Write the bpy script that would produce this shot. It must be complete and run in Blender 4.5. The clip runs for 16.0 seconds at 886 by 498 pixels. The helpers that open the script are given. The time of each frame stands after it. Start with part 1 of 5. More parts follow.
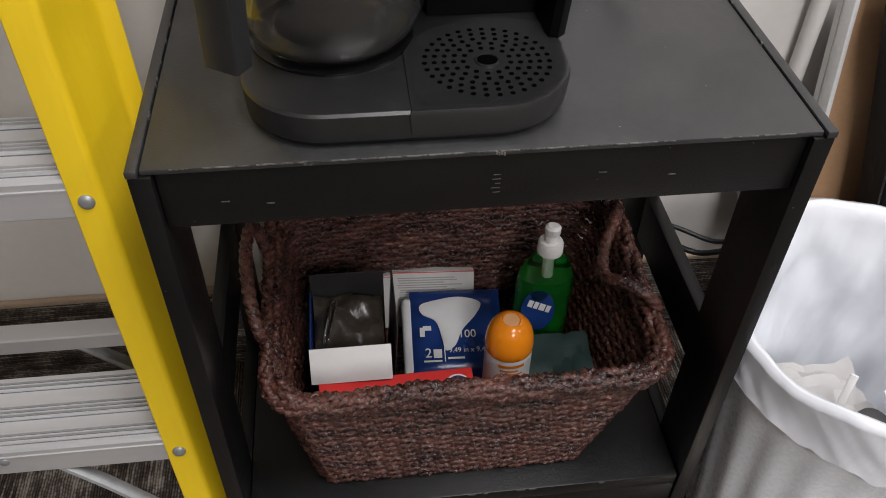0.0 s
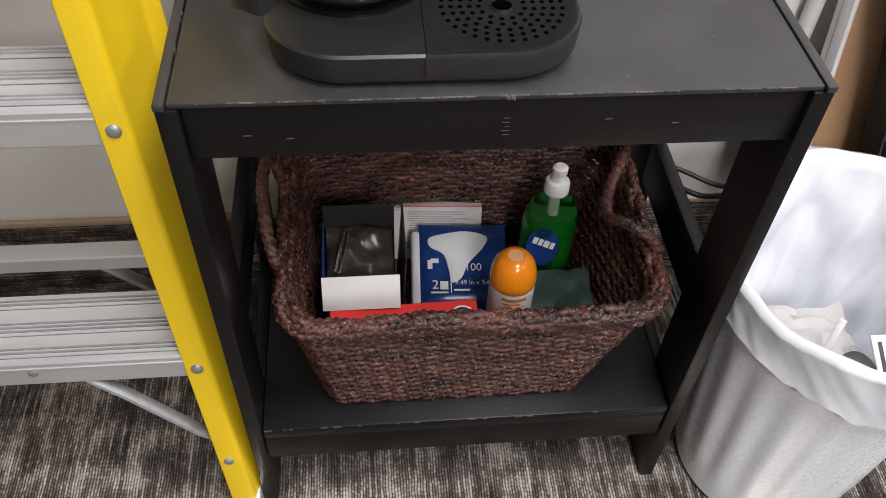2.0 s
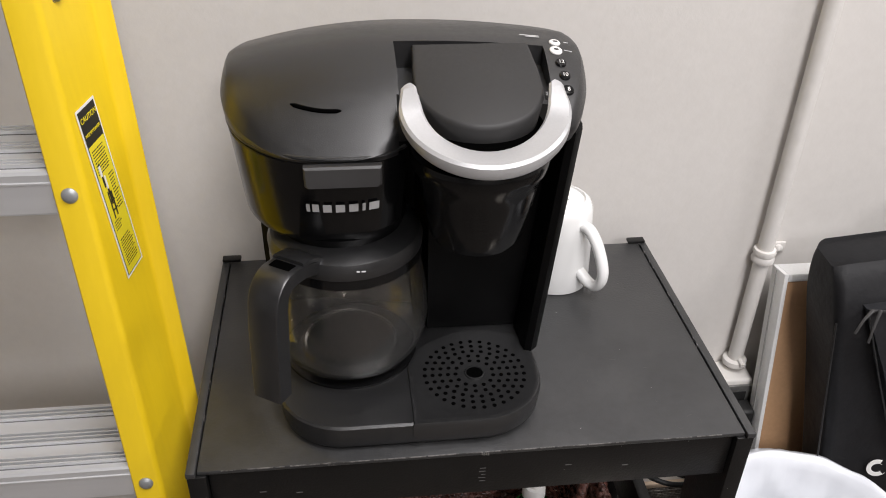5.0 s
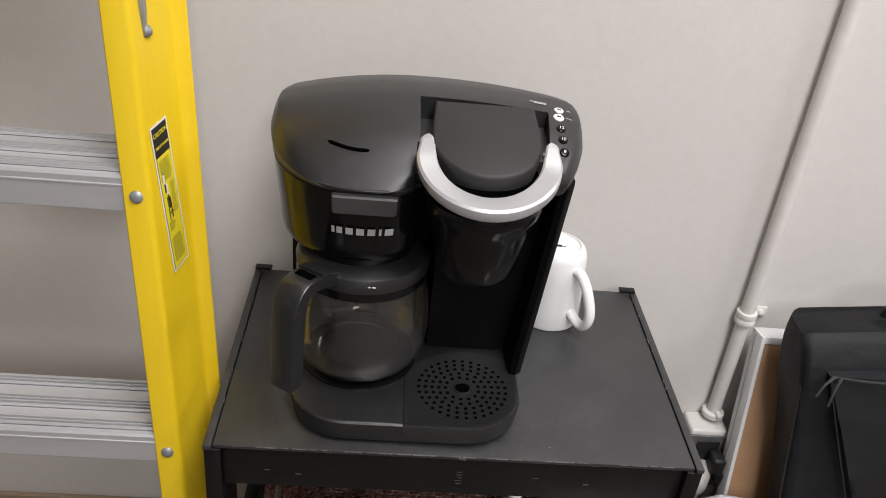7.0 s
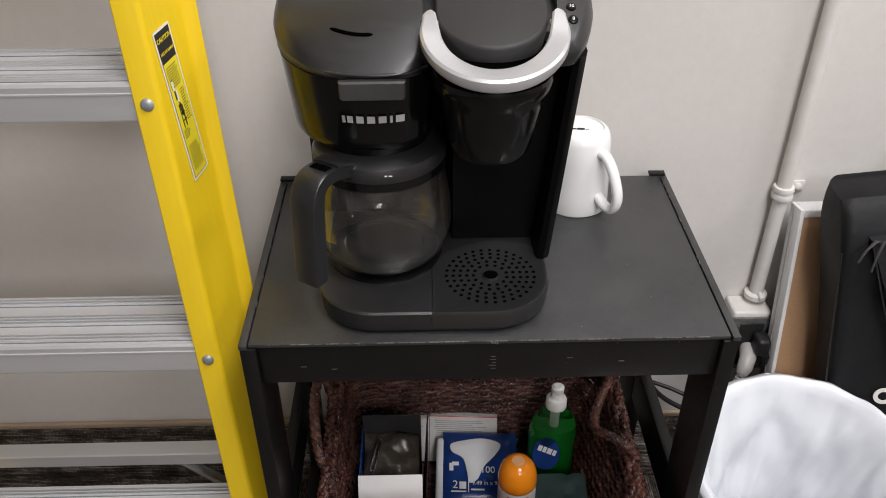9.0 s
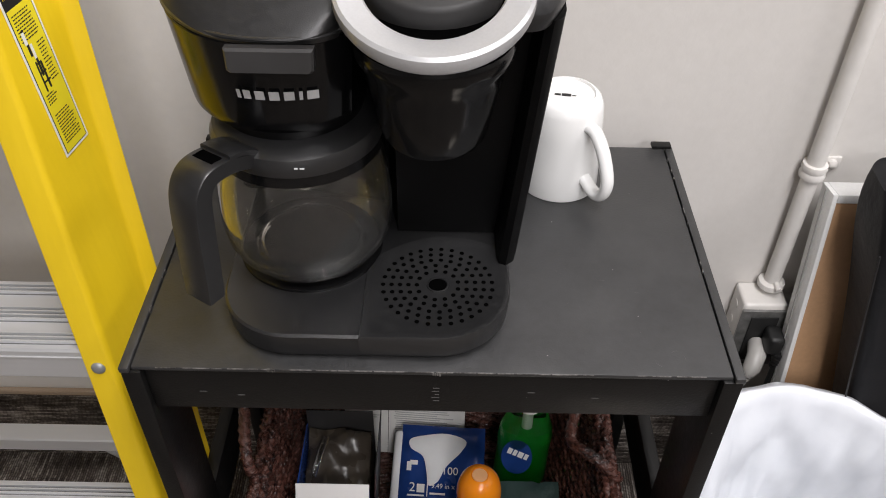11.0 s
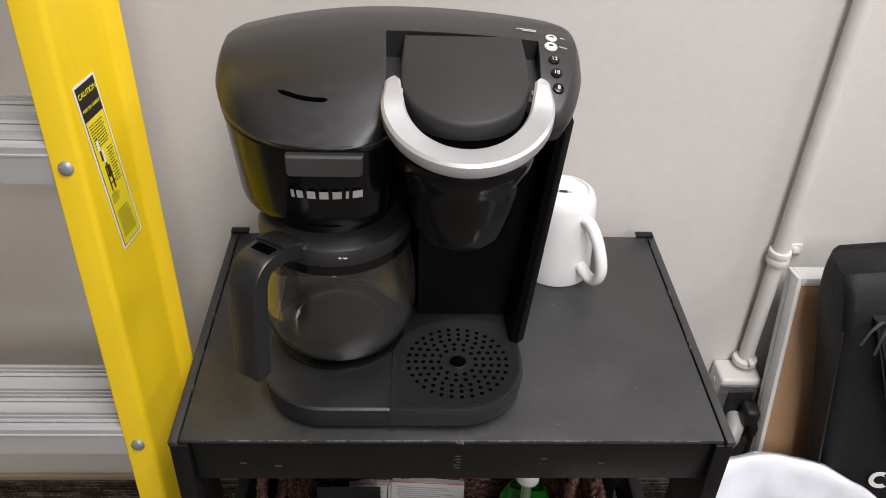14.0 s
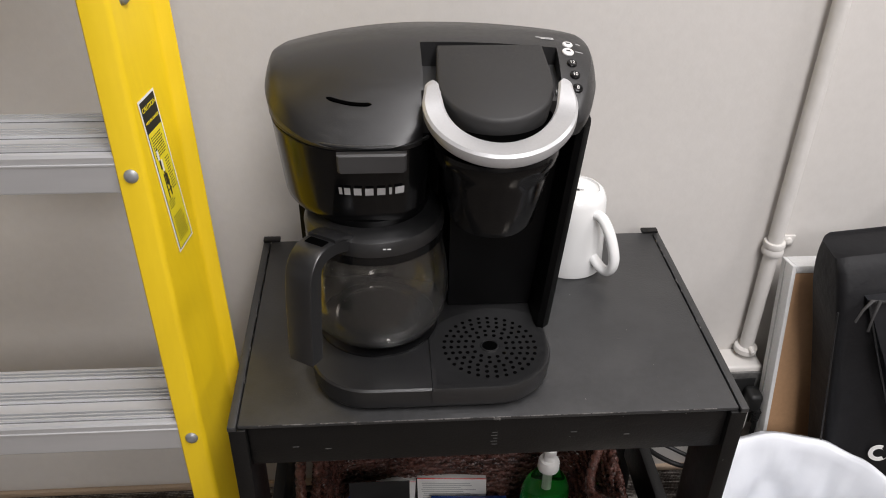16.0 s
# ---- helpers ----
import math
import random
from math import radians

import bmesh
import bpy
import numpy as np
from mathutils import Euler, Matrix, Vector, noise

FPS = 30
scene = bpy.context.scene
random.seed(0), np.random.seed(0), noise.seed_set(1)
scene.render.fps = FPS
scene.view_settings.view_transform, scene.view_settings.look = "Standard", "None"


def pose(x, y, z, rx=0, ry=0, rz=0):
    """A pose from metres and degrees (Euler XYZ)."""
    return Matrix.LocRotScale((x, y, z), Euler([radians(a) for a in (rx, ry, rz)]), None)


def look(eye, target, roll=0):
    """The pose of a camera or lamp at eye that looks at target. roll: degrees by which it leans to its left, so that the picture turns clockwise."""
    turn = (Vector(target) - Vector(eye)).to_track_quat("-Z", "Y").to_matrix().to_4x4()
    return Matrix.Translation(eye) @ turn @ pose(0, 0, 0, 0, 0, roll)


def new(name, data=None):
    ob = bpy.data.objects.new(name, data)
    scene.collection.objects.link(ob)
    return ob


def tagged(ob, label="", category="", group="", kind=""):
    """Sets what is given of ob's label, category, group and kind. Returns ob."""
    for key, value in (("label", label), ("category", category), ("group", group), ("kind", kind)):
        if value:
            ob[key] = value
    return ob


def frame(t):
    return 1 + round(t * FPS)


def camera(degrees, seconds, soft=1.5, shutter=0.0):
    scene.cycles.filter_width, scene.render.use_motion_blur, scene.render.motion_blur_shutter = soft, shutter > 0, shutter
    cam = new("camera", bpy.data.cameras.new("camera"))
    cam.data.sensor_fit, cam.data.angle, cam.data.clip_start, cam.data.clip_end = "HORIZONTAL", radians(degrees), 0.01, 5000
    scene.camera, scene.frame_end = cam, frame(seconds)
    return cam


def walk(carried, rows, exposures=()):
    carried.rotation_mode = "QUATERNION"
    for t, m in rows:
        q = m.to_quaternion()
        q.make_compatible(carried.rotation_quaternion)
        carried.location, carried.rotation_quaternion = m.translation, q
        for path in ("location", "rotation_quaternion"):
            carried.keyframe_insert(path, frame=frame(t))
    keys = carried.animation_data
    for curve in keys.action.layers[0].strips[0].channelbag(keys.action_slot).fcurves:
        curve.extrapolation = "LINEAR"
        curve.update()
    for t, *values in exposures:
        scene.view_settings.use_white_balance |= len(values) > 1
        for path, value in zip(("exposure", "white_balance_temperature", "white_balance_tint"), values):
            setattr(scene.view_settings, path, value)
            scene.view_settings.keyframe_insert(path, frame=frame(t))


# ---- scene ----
cam = camera(55.6, 16.0, soft=1.0)
PATH = [
    (0, (0.159, -0.469, 0.978), (0.35, 0.954, -0.413), 1.4),
    (0.5, (0.148, -0.482, 0.92), (0.369, 0.826, -0.576), 5.7),
    (1, (0.152, -0.471, 0.906), (0.389, 0.798, -0.622), 6.6),
    (1.5, (0.155, -0.475, 0.934), (0.384, 0.793, -0.595), 5.4),
    (2, (0.156, -0.488, 1.006), (0.318, 0.818, -0.501), 2.9),
    (2.5, (0.145, -0.459, 1.077), (0.309, 0.966, -0.317), 1.5),
    (3, (0.143, -0.455, 1.107), (0.324, 1.117, -0.116), -0.2),
    (3.5, (0.157, -0.452, 1.104), (0.342, 1.154, -0.074), -0.3),
    (4, (0.174, -0.471, 1.129), (0.362, 1.157, -0.018), 0.0),
    (6.3, (0.117, -0.584, 1.194), (0.401, 1.076, 0.115), 4.0),
    (6.5, (0.132, -0.598, 1.198), (0.427, 1.057, 0.114), 4.1),
    (7, (0.167, -0.62, 1.235), (0.309, 1.087, 0.203), 6.3),
    (7.5, (0.202, -0.617, 1.223), (0.239, 1.1, 0.199), 4.5),
    (8, (0.215, -0.611, 1.203), (0.242, 1.083, 0.14), 3.8),
    (8.5, (0.206, -0.628, 1.189), (0.23, 1.023, 0.06), 0.3),
    (8.7, (0.196, -0.647, 1.191), (0.229, 0.995, 0.05), -0.3),
    (10.8, (0.258, -0.472, 1.146), (0.268, 1.023, -0.182), 0.4),
    (11, (0.27, -0.443, 1.149), (0.259, 1.044, -0.188), 0.7),
    (11.5, (0.279, -0.417, 1.158), (0.205, 1.089, -0.157), 0.0),
    (12, (0.264, -0.426, 1.157), (0.151, 1.096, -0.136), -0.1),
    (12.5, (0.227, -0.468, 1.171), (0.133, 1.069, -0.105), 0.1),
    (13, (0.208, -0.495, 1.195), (0.206, 1.109, 0.001), 1.0),
    (13.5, (0.213, -0.508, 1.199), (0.279, 1.111, 0.025), 1.4),
    (14, (0.214, -0.512, 1.2), (0.296, 1.106, 0.027), 2.3),
    (14.5, (0.232, -0.499, 1.202), (0.313, 1.122, 0.033), 2.3),
    (15, (0.221, -0.514, 1.218), (0.292, 1.132, 0.084), 1.9),
    (15.5, (0.196, -0.544, 1.218), (0.278, 1.116, 0.106), 1.8),
    (16, (0.161, -0.588, 1.207), (0.288, 1.071, 0.097), 1.0),
]
walk(cam, [(t, look(eye, target, roll)) for t, eye, target, roll in PATH],
     [(0.0, 0.05), (0.7, 0.34), (2.5, 0.40), (3.5, 0.33), (6.5, 0.06), (8.0, 0.04), (11.0, 0.16), (12.5, 0.16), (14.0, 0.10), (16.0, 0.04)])

# ---- light: ceiling panels of an office, out of view ----
world = bpy.data.worlds.new("room_air")
scene.world = world
world.use_nodes = True
world.node_tree.nodes["Background"].inputs[0].default_value = (0.9, 0.93, 1.0, 1)
world.node_tree.nodes["Background"].inputs[1].default_value = 0.05


def panel_light(x, y, z, sx, sy, watts, colour):
    data = bpy.data.lights.new("ceiling_panel", "AREA")
    data.shape, data.size, data.size_y, data.energy, data.color = "RECTANGLE", sx, sy, watts, colour
    lamp = new("ceiling_panel_light", data)
    lamp.matrix_world = pose(x, y, z)
    return lamp


panel_light(0.75, -0.75, 2.66, 0.6, 1.2, 47, (1.0, 0.970, 0.985))
panel_light(0.75, -2.9, 2.66, 0.6, 1.2, 64, (1.0, 0.970, 0.985))
panel_light(2.6, -0.75, 2.66, 0.6, 1.2, 40, (1.0, 0.970, 0.985))


# ---- materials ----
def material(name, colour, second=None, rough=0.5, metal=0.0, grain=40.0, stain=6.0, bump=0.0, bump_scale=200.0,
             spec=0.5, coat=0.0, rough_var=0.08, stretch=(1, 1, 1), mix=0.6):
    m = bpy.data.materials.new(name)
    m.use_nodes = True
    nt = m.node_tree
    b = nt.nodes["Principled BSDF"]
    tc = nt.nodes.new("ShaderNodeTexCoord")
    mp = nt.nodes.new("ShaderNodeMapping")
    mp.inputs["Scale"].default_value = stretch
    nt.links.new(tc.outputs["Object"], mp.inputs[0])
    n1 = nt.nodes.new("ShaderNodeTexNoise")
    n1.inputs["Scale"].default_value, n1.inputs["Detail"].default_value = grain, 5
    n2 = nt.nodes.new("ShaderNodeTexNoise")
    n2.inputs["Scale"].default_value, n2.inputs["Detail"].default_value = stain, 4
    for n in (n1, n2):
        nt.links.new(mp.outputs[0], n.inputs["Vector"])
    avg = nt.nodes.new("ShaderNodeMath")
    avg.operation = "MULTIPLY_ADD"
    avg.inputs[1].default_value = 0.5
    half = nt.nodes.new("ShaderNodeMath")
    half.operation = "MULTIPLY"
    half.inputs[1].default_value = 0.5
    nt.links.new(n1.outputs[0], avg.inputs[0])
    nt.links.new(n2.outputs[0], half.inputs[0])
    nt.links.new(half.outputs[0], avg.inputs[2])
    ramp = nt.nodes.new("ShaderNodeValToRGB")
    second = second or tuple(c * 0.82 for c in colour)
    ramp.color_ramp.elements[0].position, ramp.color_ramp.elements[1].position = 0.5 - mix / 4, 0.5 + mix / 4
    ramp.color_ramp.elements[0].color, ramp.color_ramp.elements[1].color = (*second, 1), (*colour, 1)
    nt.links.new(avg.outputs[0], ramp.inputs[0])
    nt.links.new(ramp.outputs[0], b.inputs["Base Color"])
    rr = nt.nodes.new("ShaderNodeMapRange")
    rr.inputs[1].default_value, rr.inputs[2].default_value = 0.3, 0.7
    rr.inputs[3].default_value, rr.inputs[4].default_value = max(0.02, rough - rough_var), min(1, rough + rough_var)
    nt.links.new(avg.outputs[0], rr.inputs[0])
    nt.links.new(rr.outputs[0], b.inputs["Roughness"])
    b.inputs["Metallic"].default_value = metal
    b.inputs["Specular IOR Level"].default_value = spec
    b.inputs["Coat Weight"].default_value = coat
    if bump:
        n3 = nt.nodes.new("ShaderNodeTexNoise")
        n3.inputs["Scale"].default_value, n3.inputs["Detail"].default_value = bump_scale, 4
        nt.links.new(mp.outputs[0], n3.inputs["Vector"])
        bp = nt.nodes.new("ShaderNodeBump")
        bp.inputs["Strength"].default_value, bp.inputs["Distance"].default_value = bump, 0.002
        nt.links.new(n3.outputs[0], bp.inputs["Height"])
        nt.links.new(bp.outputs[0], b.inputs["Normal"])
    return m


def shader(m):
    return m.node_tree, m.node_tree.nodes["Principled BSDF"]


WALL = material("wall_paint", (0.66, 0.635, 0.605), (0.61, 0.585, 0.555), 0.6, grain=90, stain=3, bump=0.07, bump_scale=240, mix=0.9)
# unseen closing walls, darkened to cut the fill light they bounce forward
FAR_WALL = material("far_wall_fill_cut", (0.36, 0.35, 0.34), (0.33, 0.32, 0.31), 0.7, grain=60, stain=2)
CEIL = material("ceiling_white", (0.8, 0.8, 0.78), rough=0.9)
PAINT_W = material("pipe_paint", (0.70, 0.675, 0.645), (0.62, 0.60, 0.57), 0.42, bump=0.2, bump_scale=120, stain=14)
# one paint twice: lighter copy paints the top's sheen, darker the shaded boards
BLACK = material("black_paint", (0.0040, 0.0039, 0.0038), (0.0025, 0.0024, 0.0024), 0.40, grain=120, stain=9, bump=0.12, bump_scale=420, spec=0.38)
BLACK_TOP = material("black_paint_dusty_lit", (0.0330, 0.0332, 0.0340), (0.0220, 0.0222, 0.0228), 0.40, grain=120, stain=9, bump=0.12, bump_scale=420, spec=0.6)
SCUFF = material("scuffed_paint", (0.085, 0.083, 0.080), (0.035, 0.034, 0.033), 0.6, grain=300, stain=70)
CHIP = material("worn_wood", (0.17, 0.162, 0.155), (0.03, 0.028, 0.027), 0.6, grain=300, stain=70, mix=0.35)
PLASTIC = material("black_plastic", (0.015, 0.015, 0.0155), (0.011, 0.011, 0.0115), 0.36, grain=200, stain=8, bump=0.10, bump_scale=1500, spec=0.75)
GLOSS = material("black_gloss_plastic", (0.005, 0.005, 0.0053), (0.0035, 0.0035, 0.0038), 0.17, grain=60, stain=6, rough_var=0.04, spec=0.32)
MATTE = material("black_lid_plastic", (0.020, 0.0195, 0.0195), (0.016, 0.0155, 0.0155), 0.55, grain=300, stain=10, bump=0.1, bump_scale=1800)
GREY_P = material("dark_grey_plastic", (0.034, 0.033, 0.033), (0.028, 0.027, 0.027), 0.42)
SILVER = material("silver_plastic", (0.49, 0.49, 0.495), (0.45, 0.45, 0.455), 0.34, metal=0.35, grain=500, stain=10)
PRINT = material("grey_print", (0.52, 0.52, 0.52), (0.46, 0.46, 0.46), 0.5)
# darker and less specular than the other black plastics
INNER = material("near_black_plastic", (0.0025, 0.0025, 0.0027), (0.0018, 0.0018, 0.0019), 0.42, grain=80, stain=8, spec=0.13)
HOLE_SHADE = material("hole_shade_black", (0.0015, 0.0015, 0.0015), rough=0.9, spec=0.0)
CERAMIC = material("white_ceramic", (0.80, 0.80, 0.79), (0.77, 0.77, 0.755), 0.16, grain=20, stain=8, rough_var=0.05)
YELLOW = material("yellow_fibreglass", (0.80, 0.56, 0.015), (0.755, 0.52, 0.013), 0.36, grain=160, stain=10, bump=0.05, bump_scale=300, stretch=(1, 1, 0.12))
ALU = material("aluminium", (0.82, 0.83, 0.845), (0.77, 0.78, 0.795), 0.32, metal=0.66, grain=90, stain=10, rough_var=0.04, stretch=(0.1, 1, 1))
GROOVE_SHADE = material("aluminium_groove_shade", (0.20, 0.20, 0.20), (0.13, 0.13, 0.13), 0.6, metal=0.3, grain=200, stain=20)
STEEL = material("zinc_steel", (0.40, 0.41, 0.415), (0.31, 0.32, 0.325), 0.48, metal=0.6, grain=120, stain=30)
BOOT = material("grey_rubber", (0.40, 0.40, 0.39), (0.30, 0.30, 0.29), 0.6)
WHITE = material("white_print", (0.80, 0.79, 0.77), (0.75, 0.74, 0.72), 0.5)
LABEL_Y = material("label_yellow", (0.84, 0.70, 0.02), (0.80, 0.66, 0.02), 0.4)
INK = material("black_ink", (0.012, 0.012, 0.012), rough=0.5)
LINER = material("white_bin_liner", (0.71, 0.73, 0.765), (0.64, 0.66, 0.70), 0.36, grain=30, stain=9, bump=0.25, bump_scale=35)
nt, b = shader(LINER)
b.inputs["Transmission Weight"].default_value = 0.0
b.inputs["Subsurface Weight"].default_value = 0.1
b.inputs["Subsurface Radius"].default_value = (0.02, 0.02, 0.02)
BIN = material("grey_bin_plastic", (0.85, 0.88, 0.92), (0.83, 0.86, 0.90), 0.28, grain=200, stain=4, rough_var=0.03)
KRAFT = material("brown_backing_board", (0.47, 0.28, 0.15), (0.40, 0.235, 0.125), 0.72, grain=180, stain=5, bump=0.15, bump_scale=500)
CANVAS = material("white_canvas", (0.74, 0.74, 0.73), (0.66, 0.66, 0.655), 0.7, grain=260, stain=12, bump=0.3, bump_scale=900)
NYLON = material("black_nylon", (0.0085, 0.0085, 0.0098), (0.005, 0.005, 0.006), 0.58, grain=500, stain=14, bump=1.0, bump_scale=34, spec=0.3)
# lighter copy of the nylon, the flap's sheen put into its colour
NYLON_SHEEN = material("nylon_painted_sheen", (0.0150, 0.0155, 0.0180), (0.0095, 0.0100, 0.0120), 0.42, grain=500, stain=14, bump=1.0, bump_scale=30, spec=0.45)
RUBBER = material("black_rubber", (0.012, 0.012, 0.012), (0.009, 0.009, 0.009), 0.5)
PLUG_W = material("off_white_plug", (0.40, 0.39, 0.37), (0.30, 0.29, 0.275), 0.4)
GALV = material("galvanised_box", (0.34, 0.34, 0.33), (0.18, 0.18, 0.175), 0.42, metal=0.8, grain=60, stain=30)
TAN = material("tan_binding", (0.50, 0.385, 0.285), (0.42, 0.32, 0.23), 0.8, grain=300, bump=0.3, bump_scale=600)
BLUE = material("blue_film", (0.016, 0.055, 0.235), (0.012, 0.04, 0.17), 0.24, grain=50, stain=14, bump=0.35, bump_scale=60)
NAPKIN = material("white_napkin", (0.78, 0.78, 0.77), (0.70, 0.71, 0.72), 0.6, grain=40, stain=16, bump=0.35, bump_scale=55)
RED = material("red_carton", (0.70, 0.035, 0.03), (0.62, 0.028, 0.025), 0.35)
CARD_W = material("white_carton", (0.78, 0.77, 0.755), (0.73, 0.715, 0.70), 0.55)
PAPER = material("white_paper", (0.70, 0.69, 0.665), (0.62, 0.61, 0.585), 0.7, grain=60, stain=18, bump=0.2, bump_scale=80)
ORANGE = material("orange_cap", (0.85, 0.26, 0.012), (0.80, 0.235, 0.01), 0.16, rough_var=0.04)
FOIL = material("dark_foil_pouch", (0.075, 0.060, 0.046), (0.030, 0.025, 0.020), 0.28, grain=26, stain=12, bump=0.8, bump_scale=36)
TEAL = material("dark_green_cloth", (0.02, 0.05, 0.045), (0.015, 0.035, 0.03), 0.6, bump=0.3)
BRONZE = material("brushed_bronze", (0.36, 0.29, 0.21), (0.28, 0.22, 0.155), 0.36, metal=0.7, stretch=(1, 1, 0.1), grain=120)
SATIN = material("satin_beige_metal", (0.60, 0.56, 0.49), (0.52, 0.48, 0.42), 0.3, metal=0.5, grain=160)


def glass(name, colour, rough=0.02, ior=1.45):
    m = bpy.data.materials.new(name)
    m.use_nodes = True
    nt, b = shader(m)
    b.inputs["Base Color"].default_value = (*colour, 1)
    b.inputs["Transmission Weight"].default_value = 1
    b.inputs["Roughness"].default_value = rough
    b.inputs["IOR"].default_value = ior
    return m


GLASS = glass("carafe_glass", (0.97, 0.96, 0.94))
GLASS.node_tree.nodes["Principled BSDF"].inputs["Transmission Weight"].default_value = 0.99
CLEAR = glass("clear_plastic", (0.90, 0.91, 0.92), 0.08, 1.4)
PET = glass("clear_bottle", (0.62, 0.80, 0.62), 0.06, 1.35)
SOAP = material("green_dish_soap", (0.012, 0.27, 0.030), (0.010, 0.20, 0.024), 0.12, rough_var=0.03)
nt, b = shader(SOAP)
b.inputs["Subsurface Weight"].default_value = 0.3
b.inputs["Subsurface Radius"].default_value = (0.004, 0.02, 0.004)


def wicker_material():
    m = material("dark_wicker", (0.128, 0.047, 0.033), (0.010, 0.0044, 0.0036), 0.27, grain=260, stain=34, bump=0.9, bump_scale=600, spec=0.6, mix=0.5, stretch=(0.5, 0.5, 1.6))
    nt, b = shader(m)
    ramp = [n for n in nt.nodes if n.type == "VALTORGB"][0]
    # pale stop paints highlights on the strands into the colour
    e = ramp.color_ramp.elements.new(0.66)
    e.color = (0.46, 0.25, 0.20, 1)
    return m


WICKER = wicker_material()


YARN, LOOP = 0.0038, 0.0060


def carpet_material():
    m = bpy.data.materials.new("loop_carpet")
    m.use_nodes = True
    nt, b = shader(m)
    L = nt.links.new

    def node(kind, **kw):
        n = nt.nodes.new(kind)
        for k, v in kw.items():
            n.inputs[k].default_value = v
        return n

    def math(op, a, c):
        n = nt.nodes.new("ShaderNodeMath")
        n.operation = op
        for i, v in enumerate((a, c)):
            if isinstance(v, (int, float)):
                n.inputs[i].default_value = v
            else:
                L(v, n.inputs[i])
        return n.outputs[0]

    tc = node("ShaderNodeTexCoord")

    sep = node("ShaderNodeSeparateXYZ")
    L(tc.outputs["Object"], sep.inputs[0])
    wob = node("ShaderNodeTexNoise", Scale=40.0, Detail=2.0)
    L(tc.outputs["Object"], wob.inputs["Vector"])
    xs = math("ADD", math("DIVIDE", sep.outputs[0], YARN), math("MULTIPLY", wob.outputs[0], 0.9))
    col = math("FLOOR", xs, 0)
    shift = node("ShaderNodeTexWhiteNoise")
    shift.noise_dimensions = "1D"
    L(col, shift.inputs["W"])
    plain = math("DIVIDE", sep.outputs[1], LOOP)
    ys = math("ADD", plain, math("MULTIPLY", shift.outputs[0], 10.0))
    row, step = math("FLOOR", plain, 0), math("FLOOR", ys, 0)

    def pack(x, y):
        n = node("ShaderNodeCombineXYZ")
        for i, v in enumerate((x, y)):
            L(v, n.inputs[i])
        return n.outputs[0]

    def noise_of(vec, detail=1.0):
        n = node("ShaderNodeTexNoise", Scale=1.0, Detail=detail)
        L(vec, n.inputs["Vector"])
        return n.outputs[0]

    def random_of(vec):
        n = node("ShaderNodeTexWhiteNoise")
        L(vec, n.inputs["Vector"])
        return n.outputs[0]

    # each tuft its own tone; yarns run light or dark for a stretch; soft plaid blocks over all
    tuft = random_of(pack(col, step))
    yarn = noise_of(pack(math("MULTIPLY", col, 7.31), math("MULTIPLY", row, 0.06)))
    band = noise_of(pack(math("MULTIPLY", col, 0.145), math("MULTIPLY", row, 0.012)))
    bar = noise_of(pack(math("MULTIPLY", col, 0.030), math("MULTIPLY", row, 0.16)))
    blot = noise_of(pack(math("MULTIPLY", col, 0.11), math("MULTIPLY", row, 0.13)))
    level = math("ADD", math("MULTIPLY", tuft, 0.22), math("MULTIPLY", yarn, 1.05))
    level = math("ADD", level, math("MULTIPLY", band, 0.5))
    level = math("ADD", level, math("MULTIPLY", bar, 0.55))
    level = math("ADD", level, math("MULTIPLY", blot, 0.75))
    fx = math("SUBTRACT", math("FRACT", xs, 0), 0.5)
    fy = math("SUBTRACT", math("FRACT", ys, 0), 0.5)
    loops = math("SUBTRACT", 1.0, math("ADD", math("MULTIPLY", math("MULTIPLY", fx, fx), 2.6), math("MULTIPLY", math("MULTIPLY", fy, fy), 0.9)))
    # loop height goes into the colour too, shading the gaps between loops
    level = math("ADD", level, math("MULTIPLY", loops, 0.45))
    ramp = node("ShaderNodeValToRGB")
    r = ramp.color_ramp
    r.elements[0].position, r.elements[0].color = 0.0, (0.036, 0.029, 0.025, 1)
    r.elements[1].position, r.elements[1].color = 1.0, (0.60, 0.555, 0.505, 1)
    e = r.elements.new(0.42)
    e.color = (0.145, 0.124, 0.108, 1)
    e = r.elements.new(0.62)
    e.color = (0.34, 0.305, 0.27, 1)
    span = node("ShaderNodeMapRange")
    span.inputs[1].default_value, span.inputs[2].default_value = 1.52, 2.42
    L(level, span.inputs[0])
    L(span.outputs[0], ramp.inputs[0])
    L(ramp.outputs[0], b.inputs["Base Color"])
    b.inputs["Roughness"].default_value = 0.95
    b.inputs["Specular IOR Level"].default_value = 0.15
    bp = node("ShaderNodeBump", Strength=0.9, Distance=0.0025)
    L(math("ADD", loops, math("MULTIPLY", tuft, 0.4)), bp.inputs["Height"])
    L(bp.outputs[0], b.inputs["Normal"])
    return m


CARPET = carpet_material()


